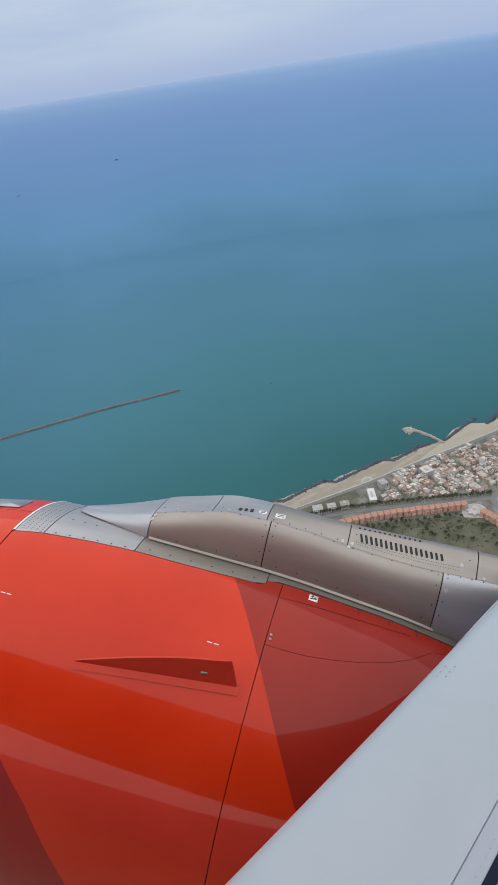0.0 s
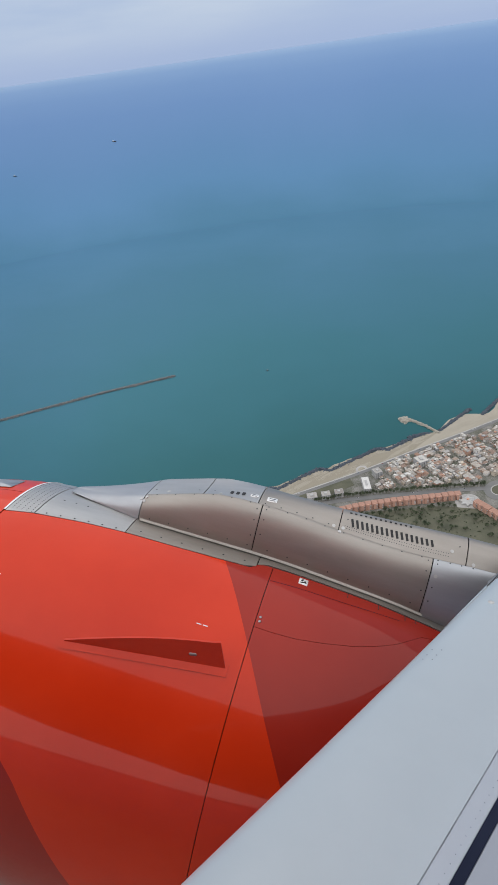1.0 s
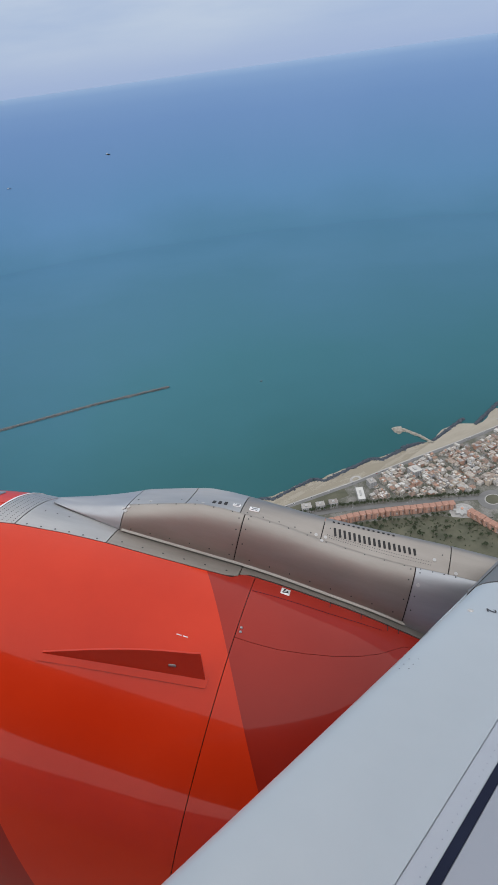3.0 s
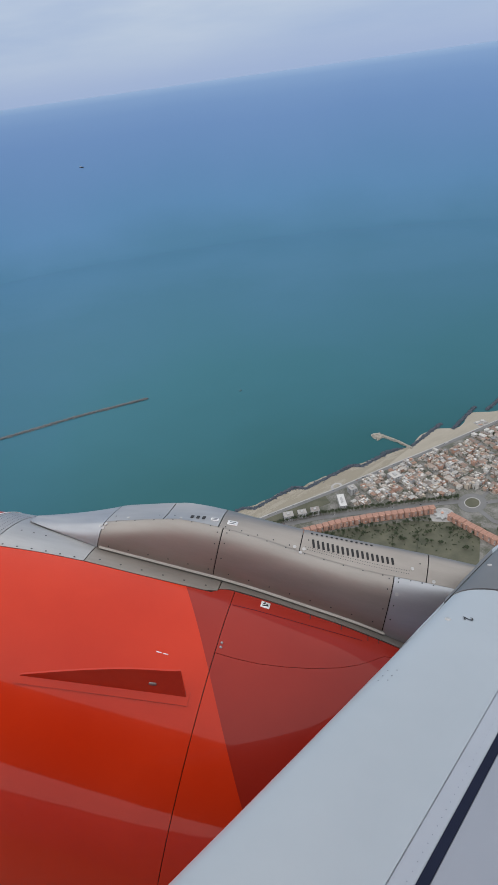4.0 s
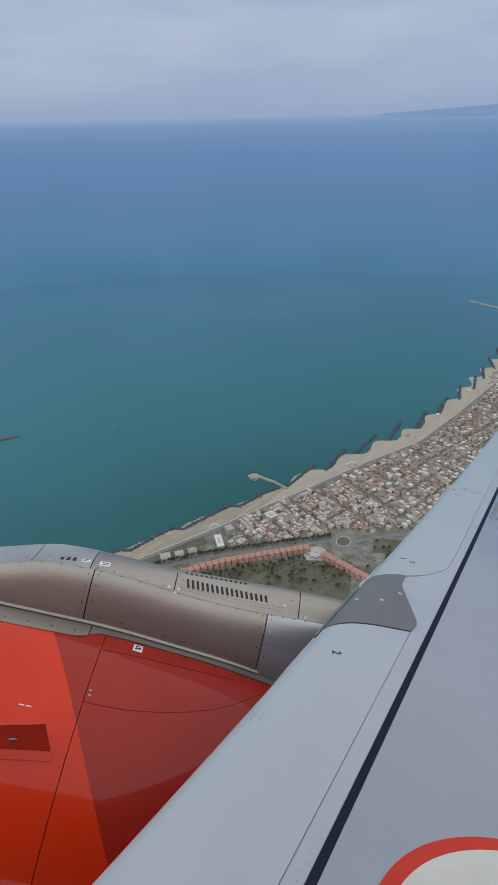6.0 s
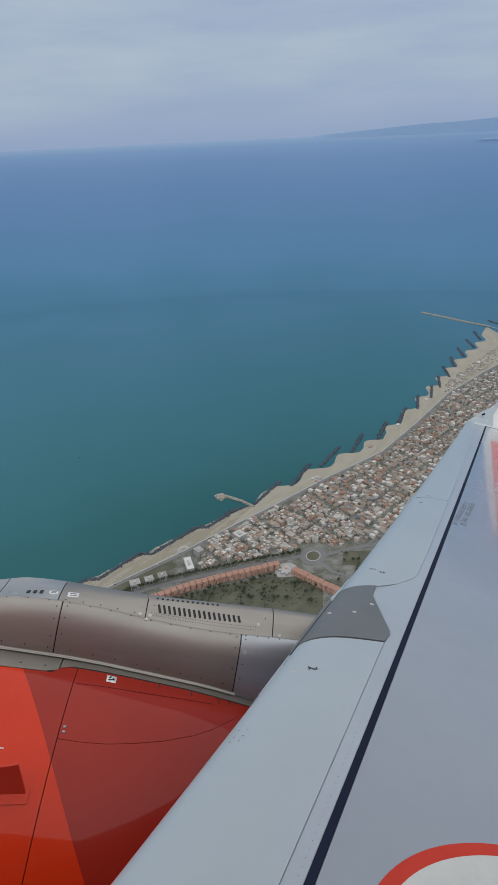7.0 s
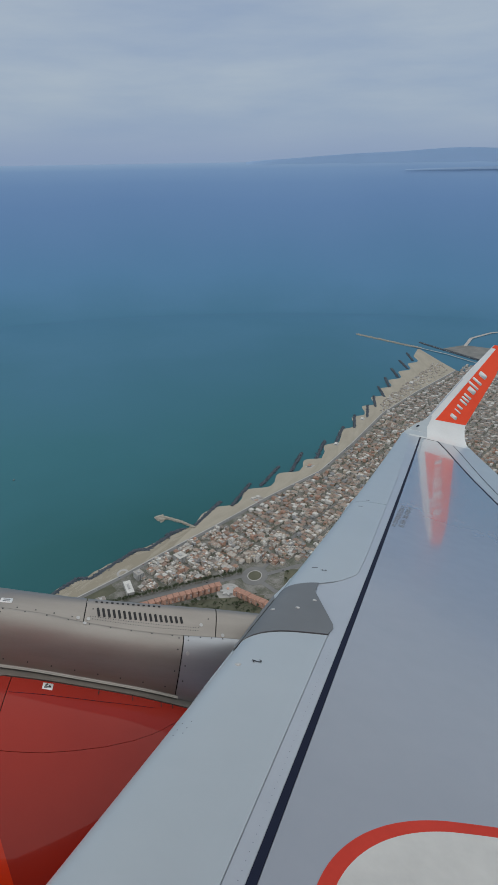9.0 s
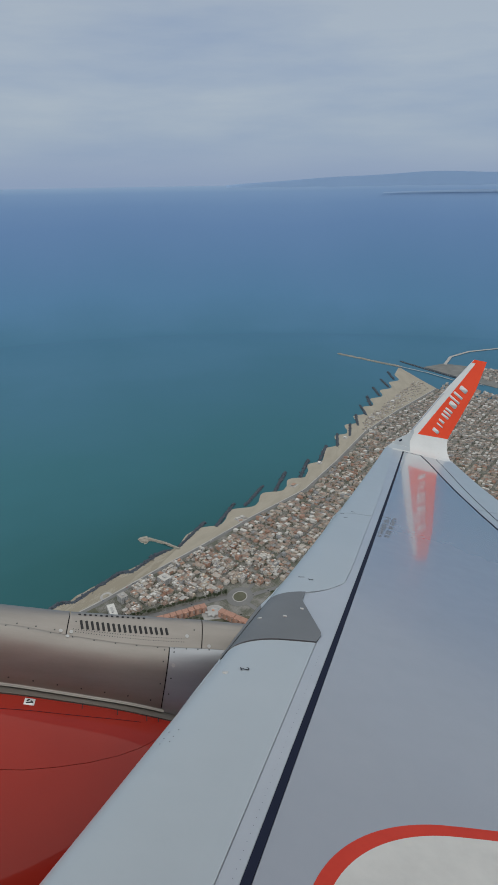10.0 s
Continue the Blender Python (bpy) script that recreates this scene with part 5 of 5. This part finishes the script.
rest = [pl for pl in plots if pl not in near_set]
M_WALL_N, M_ROOF_N = varied("near_house_wall", WALLS, per="island"), varied("near_roof", ROOFS[:4] + [(0.68, (0.52, 0.50, 0.47)), (0.84, (0.29, 0.18, 0.135)), (0.91, (0.23, 0.23, 0.23))], per="island")
far_houses("town_houses", [pl for pl in rest if pl[0] < 560], 3, "dense rows of terracotta and pale houses behind the beach", False, M_WALL_N, M_ROOF_N)
far_houses("town_houses", [pl for pl in rest if pl[0] >= 560], 4, "dense rows of small pale and brown houses farther along the coast")
harbour_spots = [(0, rng.uniform(640, 1000), 0, 0) for _ in range(520)]
harbour_spots = [(0, x, lerp(x, (640, 900, 1150), (1330, 1090, 1240)) + rng.uniform(18, lerp(x, (640, 900, 1150), (110, 230, 60))), 0) for _, x, _y, _q in harbour_spots]
far_houses("harbour_houses", harbour_spots, 5, "pale houses and sheds beyond the canal")


# sheds, garages and pergolas in the yards
shed_spots = []
for pl in plots:
    for _k in range(1 if pl[0] < 420 else 0):
        cx, cy = pl[1] + rng.uniform(-4.5, 4.5), pl[2] + rng.uniform(-4.5, 4.5)
        if free_plot(cx, cy) and road_offset(cx, cy) > 8:
            shed_spots.append((0, cx, cy, 0))
far_houses("yard_sheds", shed_spots, 12, "small sheds and garages in the yards between houses", True)
# bathing establishments on the far beach: rows of low pale cabins
lido_spots = []
for i in range(N_ST):
    sx, sy = shore[i]
    rx, ry = coast_road[i]
    if 1130 < sy < 1425:
        for _k in range(3):
            t = rng.uniform(0.45, 0.9)
            lido_spots.append((0, sx + (rx - sx) * t + rng.uniform(-3, 3), sy + (ry - sy) * t + rng.uniform(-3, 3), 0))
far_houses("beach_cabins", lido_spots, 9, "rows of low pale bathing cabins on the far beach", True)


# --- brick terraces in two long rows
def terrace_house(w, d, h):
    ob = new("terraced_house")
    part("wall", body_mesh(w, d, h), M_BRICK, ob, "", False)
    part("roof", hip_roof(w, d, h, 1.5, 0.25), M_TERRACE_ROOF, ob, "", False)
    bay = bmesh.new()
    box(bay, -w * 0.28, -d / 2 - 1.2, 0.4, w * 0.08, -d / 2, h + 0.9)
    part("bay", bay, M_BRICK, ob, "", False)
    for f in range(4):
        b = bmesh.new()
        box(b, w * 0.12, -d / 2 - 1.1, 2.6 + f * 3.0, w * 0.46, -d / 2, 2.8 + f * 3.0)
        box(b, w * 0.12, -d / 2 - 1.1, 2.8 + f * 3.0, w * 0.46, -d / 2 - 0.95, 3.7 + f * 3.0)
        part("balcony", b, M_FLAT, ob, "", False)
    windows_on(ob, w, d, 4, 3, WINDOW, 3.0, (0, 2))
    return tagged(ob, "orange brick terraced house with balconies and tiled roof", "house", "brick terraces")


terrace = terrace_house(12.5, 14.0, 14.5)
first = True
for pts, n_t in (([(-92, 468), (-52, 492), (-14, 509), (18, 521), (47, 533)], 22), ([(72, 524), (97, 510), (125, 495), (152, 480), (180, 470), (215, 462)], 22)):
    line, _ = along_line([a for a, _ in pts], [b for _, b in pts], n_t)
    for i, (x, y) in enumerate(line):
        a, b = line[max(0, i - 1)], line[min(n_t - 1, i + 1)]
        ang = bearing(b[0] - a[0], b[1] - a[1])
        m = Matrix.Translation(spot(x, y, 0.25 + 0.7 * (i % 3) * 0.5)) @ pose(0, 0, 0, 0, 0, ang)
        if first:
            terrace.matrix_world, first = m, False
        else:
            copy_thing(terrace, m)


# --- white blocks by the dunes, the star-shaped hall, the yellow house, beach huts
def white_block(w, d, h, cols):
    ob = new("apartment_block")
    part("wall", body_mesh(w, d, h, 0.8), M_PLASTER, ob, "", False)
    bm = bmesh.new()
    box(bm, -w / 2 + 0.3, -d / 2 + 0.3, h, w / 2 - 0.3, d / 2 - 0.3, h + 0.15)
    part("roof", bm, M_FLAT, ob, "", False)
    for f in range(1, int(h / 3)):
        b = bmesh.new()
        box(b, -w * 0.46, -d / 2 - 1.4, f * 3.0, w * 0.46, -d / 2, f * 3.0 + 0.2)
        box(b, -w * 0.46, -d / 2 - 1.4, f * 3.0 + 0.2, w * 0.46, -d / 2 - 1.25, f * 3.0 + 1.0)
        part("balcony", b, M_PLASTER, ob, "", False)
    bm = bmesh.new()
    box(bm, -w * 0.15, -d * 0.2, h, w * 0.12, d * 0.2, h + 2.5)
    part("stair_hut", bm, M_PLASTER, ob, "", False)
    windows_on(ob, w, d, int(h / 3), cols, WINDOW, 3.0, (0, 1, 3))
    return tagged(ob, "white apartment block with long balconies near the dunes", "building")


for x, y, w, d, h, c, r in ((-119, 493, 23, 20, 12.5, 5, 20), (-104, 500, 20, 17, 12.5, 5, 20), (-90, 507, 20, 17, 12.5, 5, 20), (-64, 530, 17, 48, 9.5, 4, 16), (-12, 585, 25, 28, 15.5, 5, 38), (-58, 552, 18, 21, 15.5, 4, 34)):
    ob = white_block(w, d, h, c)
    ob.matrix_world = Matrix.Translation(spot(x, y, 0.3)) @ pose(0, 0, 0, 0, 0, r)
hall = new("hall")
bm = bmesh.new()
pts = [((19 if i % 2 == 0 else 12.5) * math.cos(i * math.pi / 8), (19 if i % 2 == 0 else 12.5) * math.sin(i * math.pi / 8)) for i in range(16)]
lo, hi = [bm.verts.new((x, y, 0)) for x, y in pts], [bm.verts.new((x, y, 4.5)) for x, y in pts]
apex = bm.verts.new((0, 0, 8.5))
for i in range(16):
    j = (i + 1) % 16
    bm.faces.new([lo[i], lo[j], hi[j], hi[i]])
    bm.faces.new([hi[i], hi[j], apex])
part("roof", bm, M_PLASTER, hall, "", False)
bm = bmesh.new()
bmesh.ops.create_cone(bm, cap_ends=True, segments=16, radius1=3.5, radius2=3.0, depth=3.0, matrix=Matrix.Translation((0, 0, 8)))
part("lantern", bm, M_BRICK, hall, "", False)
hall.matrix_world = Matrix.Translation(spot(60, 529, 0.3))
tagged(hall, "white star-shaped hall with a small red lantern roof", "building")
disc("pavement_hall", 60, 529, 0.01, 14, 0.30, M_PAVE, "pale paved yard round the star-shaped hall", "pavement")


def beach_hut(w, d, h):
    ob = new("beach_hut")
    part("wall", body_mesh(w, d, h), M_PLASTER, ob, "", False)
    part("roof", hip_roof(w, d, h, 0.9, 0.8), M_FLAT, ob, "", False)
    deck = bmesh.new()
    box(deck, -w * 0.8, -d * 1.2, -0.5, w * 0.8, d * 0.9, 0.35)
    part("deck", deck, M_PAVE, ob, "", False)
    return tagged(ob, "white beach pavilion with a pale deck on the sand", "beach hut", "beach pavilions")


hut = beach_hut(16, 10, 4.0)
hut.matrix_world = Matrix.Translation(spot(157, 826, 0.2)) @ pose(0, 0, 0, 0, 0, 50)
for x, y, r, k in ((70, 728, 30, 0.7), (76, 733, 80, 0.6), (82, 728, 10, 0.6), (75, 722, 0, 0.6), (205, 905, 60, 0.8), (262, 1010, 60, 0.8), (330, 1110, 55, 1.0), (346, 1128, 55, 1.0), (375, 1170, 55, 1.1), (392, 1200, 55, 1.1), (410, 1235, 60, 1.1)):
    copy_thing(hut, Matrix.Translation(spot(x, y, 0.2)) @ pose(0, 0, 0, 0, 0, r) @ Matrix.Diagonal((k, k, k, 1)))
disc("pavement_beach", 76, 728, 6.0, 7.6, 0.35, M_PAVE, "pale round walk of the beach pavilion", "pavement")


# ---------------------------------------------------------------- trees
def tree_mesh(h, r, leaves, seed, flat=0.8):
    """Trunk and limbs as one mesh, crown of many small uneven leaf clumps as another."""
    rg = random.Random(seed)
    wood = bmesh.new()
    bmesh.ops.create_cone(wood, cap_ends=True, segments=6, radius1=0.28, radius2=0.14, depth=h * 0.6, matrix=Matrix.Translation((0, 0, h * 0.3)))
    for k in range(4):
        ang = k * 1.57 + rg.uniform(-0.4, 0.4)
        limb = Matrix.Translation((math.cos(ang) * r * 0.3, math.sin(ang) * r * 0.3, h * 0.62)) @ Euler((0, radians(50), ang)).to_matrix().to_4x4()
        bmesh.ops.create_cone(wood, cap_ends=True, segments=5, radius1=0.12, radius2=0.05, depth=r * 0.9, matrix=limb)
    crown = bmesh.new()
    lobes = [(rg.uniform(-0.55, 0.55) * r, rg.uniform(-0.55, 0.55) * r, h * rg.uniform(0.6, 0.88), r * rg.uniform(0.4, 0.65)) for _ in range(6)]
    for _ in range(leaves):
        lx, ly, lz, lr = rg.choice(lobes)
        d = Vector((rg.gauss(0, 1), rg.gauss(0, 1), rg.gauss(0, 1) * flat)).normalized() * lr * rg.uniform(0.6, 1.05)
        c = Vector((lx, ly, lz)) + d
        s = rg.uniform(0.35, 0.75)
        rot = Euler((rg.uniform(0, 6.28), rg.uniform(0, 6.28), rg.uniform(0, 6.28))).to_matrix()
        vs = [crown.verts.new(c + rot @ Vector(p) * s) for p in ((-1, -0.6, 0), (1, -0.7, 0.2), (0.8, 0.7, -0.1), (-0.7, 0.9, 0.25))]
        crown.faces.new(vs)
    return wood, crown


def make_tree(h, r, leaves, seed, label):
    ob = new("tree")
    wood, crown = tree_mesh(h, r, leaves, seed)
    part("trunk", wood, M_BARK, ob, "", False)
    part("crown", crown, M_LEAF, ob, "", False)
    return tagged(ob, label, "tree", "trees by the park and road")


trees = [make_tree(8, 3.6, 170, 1, "round dark green tree beside the road"), make_tree(6.5, 3.0, 150, 2, "small olive green tree in the park"), make_tree(10, 4.4, 200, 3, "broad dark green tree in the park")]
tree_spots = []
line, _ = along_line([p[0] for p in MAIN], [p[1] for p in MAIN], 74)
for i, (x, y) in enumerate(line):
    tree_spots.append((x - 1.6 + rng.uniform(-0.8, 0.8), y + 4.6 + rng.uniform(-0.7, 0.7), 0))
for i in range(60):
    t = rng.random()
    x = -70 + 180 * t
    y = lerp(x, (-70, -20, 40, 110), (448, 470, 492, 500)) + rng.uniform(-22, 20)
    if rng.random() < 0.75:
        tree_spots.append((x, y, rng.choice((1, 2, 1))))
line, _ = along_line([-92, -52, -14, 18, 47], [455, 478, 495, 507, 519], 26)
for x, y in line:
    tree_spots.append((x + rng.uniform(-2, 2), y + rng.uniform(-3, 2), rng.choice((0, 2))))
for i in range(30):
    tree_spots.append((rng.uniform(118, 205), rng.uniform(494, 568), 1))
done = set()
for x, y, k in tree_spots:
    m = Matrix.Translation(spot(x, y, 0.1)) @ pose(0, 0, 0, 0, 0, rng.uniform(0, 360))
    if k not in done:
        trees[k].matrix_world = m
        done.add(k)
    else:
        copy_thing(trees[k], m @ Matrix.Diagonal((*(rng.uniform(1.0, 1.6),) * 3, 1)))
# low bushes over the park
vs, fs = [], []
for _ in range(230):
    x = rng.uniform(-72, 112)
    y = lerp(x, (-70, -20, 40, 110), (448, 470, 492, 500)) + rng.choice((rng.uniform(-22, 21), rng.gauss(14, 5)))
    c, r = spot(x, y, 1.2), rng.uniform(1.2, 3.2)
    for _l in range(12):
        d = Vector((rng.gauss(0, 1), rng.gauss(0, 1), abs(rng.gauss(0, 0.5)))).normalized() * r * rng.uniform(0.4, 1.1)
        rot = Euler((rng.uniform(0, 6.28), rng.uniform(0, 6.28), 0)).to_matrix()
        b = len(vs)
        vs += [tuple(c + d + rot @ Vector(p) * rng.uniform(0.5, 0.9)) for p in ((-1, -0.7, 0), (1, -0.6, 0.2), (0.8, 0.8, -0.1), (-0.8, 0.8, 0.2))]
        fs.append((b, b + 1, b + 2, b + 3))
me = bpy.data.meshes.new("bushes")
me.from_pydata(vs, [], fs)
me.materials.append(M_LEAF)
tagged(new("bushes", me), "dark green bushes and scrub over the park", "bushes", kind="stuff")
# garden trees among the houses
vs, fs = [], []
for _, x, y, _q in plots:
    for _k in range(2 if _ < 500 else 1):
        cx, cy = x + rng.uniform(-4, 4), y + rng.uniform(-4, 4)
        if road_offset(cx, cy) < 5:
            continue
        c, r = spot(cx, cy, rng.uniform(2.5, 5.0)), rng.uniform(1.9, 4.0)
        for _l in range(14):
            d = Vector((rng.gauss(0, 1), rng.gauss(0, 1), rng.gauss(0, 0.8))).normalized() * r * rng.uniform(0.5, 1.1)
            rot = Euler((rng.uniform(0, 6.28), rng.uniform(0, 6.28), 0)).to_matrix()
            b = len(vs)
            vs += [tuple(c + d + rot @ Vector(p) * rng.uniform(0.5, 0.9)) for p in ((-1, -0.7, 0), (1, -0.6, 0.2), (0.8, 0.8, -0.1), (-0.8, 0.8, 0.2))]
            fs.append((b, b + 1, b + 2, b + 3))
me = bpy.data.meshes.new("garden_trees")
me.from_pydata(vs, [], fs)
me.materials.append(M_LEAF)
tagged(new("garden_trees", me), "dark green garden trees and hedges between the houses", "trees", kind="stuff")


# ---------------------------------------------------------------- cars and boats
M_CAR = varied("car_paint", [(0.0, (0.55, 0.55, 0.55)), (0.3, (0.04, 0.04, 0.045)), (0.5, (0.25, 0.26, 0.28)), (0.68, (0.30, 0.03, 0.03)), (0.78, (0.65, 0.65, 0.64)), (0.92, (0.05, 0.09, 0.2))], 0.35)
car = new("car")
bm = bmesh.new()
box(bm, -2.1, -0.88, 0.25, 2.1, 0.88, 0.85)
bmesh.ops.bevel(bm, geom=bm.edges[:], offset=0.12, segments=1, affect="EDGES")
part("body", bm, M_CAR, car, "", False)
bm = bmesh.new()
v = box(bm, -1.3, -0.78, 0.85, 0.9, 0.78, 1.45)
for q in v[4:]:
    q.co.x *= 0.72
    q.co.y *= 0.88
part("cabin", bm, M_GLASS, car, "dark glazed cabin", False)
wheel_bm = bmesh.new()
bmesh.ops.create_cone(wheel_bm, cap_ends=True, segments=10, radius1=0.32, radius2=0.32, depth=0.2, matrix=Matrix.Rotation(radians(90), 4, "X"))
wheel_me = mesh_of("wheel", wheel_bm, M_GAP)
for x in (-1.3, 1.3):
    for y in (-0.8, 0.8):
        shared("wheel", wheel_me, car, Matrix.Translation((x, y, 0.32)))
tagged(car, "parked car on the town's asphalt", "car", "parked cars")
car_spots = []
for pts, n_c, off in ((MAIN, 9, 1.4), ([(106, 560), (140, 574), (173, 584), (230, 601)], 7, -1.2), ([(118, 530), (148, 522), (180, 520), (230, 527)], 12, 2.2), (list(zip(ROAD_X[2:9], ROAD_Y[2:9])), 30, 1.5)):
    line, _ = along_line([p[0] for p in pts], [p[1] for p in pts], 200)
    for _i in range(n_c):
        k = rng.randrange(1, 199)
        (x0, y0), (x1, y1) = line[k - 1], line[k]
        ln = math.hypot(x1 - x0, y1 - y0)
        nx, ny = -(y1 - y0) / ln, (x1 - x0) / ln
        car_spots.append((x0 + nx * off, y0 + ny * off, bearing(x1 - x0, y1 - y0)))
car.matrix_world = Matrix.Translation(spot(*car_spots[0][:2], 0.36)) @ pose(0, 0, 0, 0, 0, car_spots[0][2])
for x, y, r in car_spots[1:]:
    copy_thing(car, Matrix.Translation(spot(x, y, 0.36)) @ pose(0, 0, 0, 0, 0, r))


def boat(x, y, size, turn):
    ob = new("boat")
    bm = bmesh.new()
    ring = [(-1.0, -0.32), (0.45, -0.36), (1.0, 0.0), (0.45, 0.36), (-1.0, 0.32)]
    lo = [bm.verts.new((px * 0.85, py * 0.7, -0.15)) for px, py in ring]
    hi = [bm.verts.new((px, py, 0.22)) for px, py in ring]
    bm.faces.new(lo[::-1])
    bm.faces.new(hi)
    for i in range(5):
        bm.faces.new([lo[i], lo[(i + 1) % 5], hi[(i + 1) % 5], hi[i]])
    part("hull", bm, M_GAP, ob, "dark hull", False)
    bm = bmesh.new()
    box(bm, -0.7, -0.2, 0.22, -0.1, 0.2, 0.55)
    part("cabin", bm, M_BOAT, ob, "pale cabin", False)
    mast = bmesh.new()
    box(mast, 0.1, -0.02, 0.22, 0.14, 0.02, 0.9)
    part("mast", mast, M_BOAT, ob, "", False)
    d = math.hypot(x, y)
    r, z = sheet_ring(d)
    ob.matrix_world = Matrix.Translation((x * r / d, y * r / d, z + size * 0.06)) @ pose(0, 0, 0, 0, 0, turn) @ Matrix.Diagonal((size, size, size, 1))
    return tagged(ob, "small dark boat far out on the calm sea", "boat", "boats at sea")


boat(-4638, 6566, 13.5, 30)
boat(-4620, 9064, 15, 10)
boat(-546, 1814, 4.8, 60)
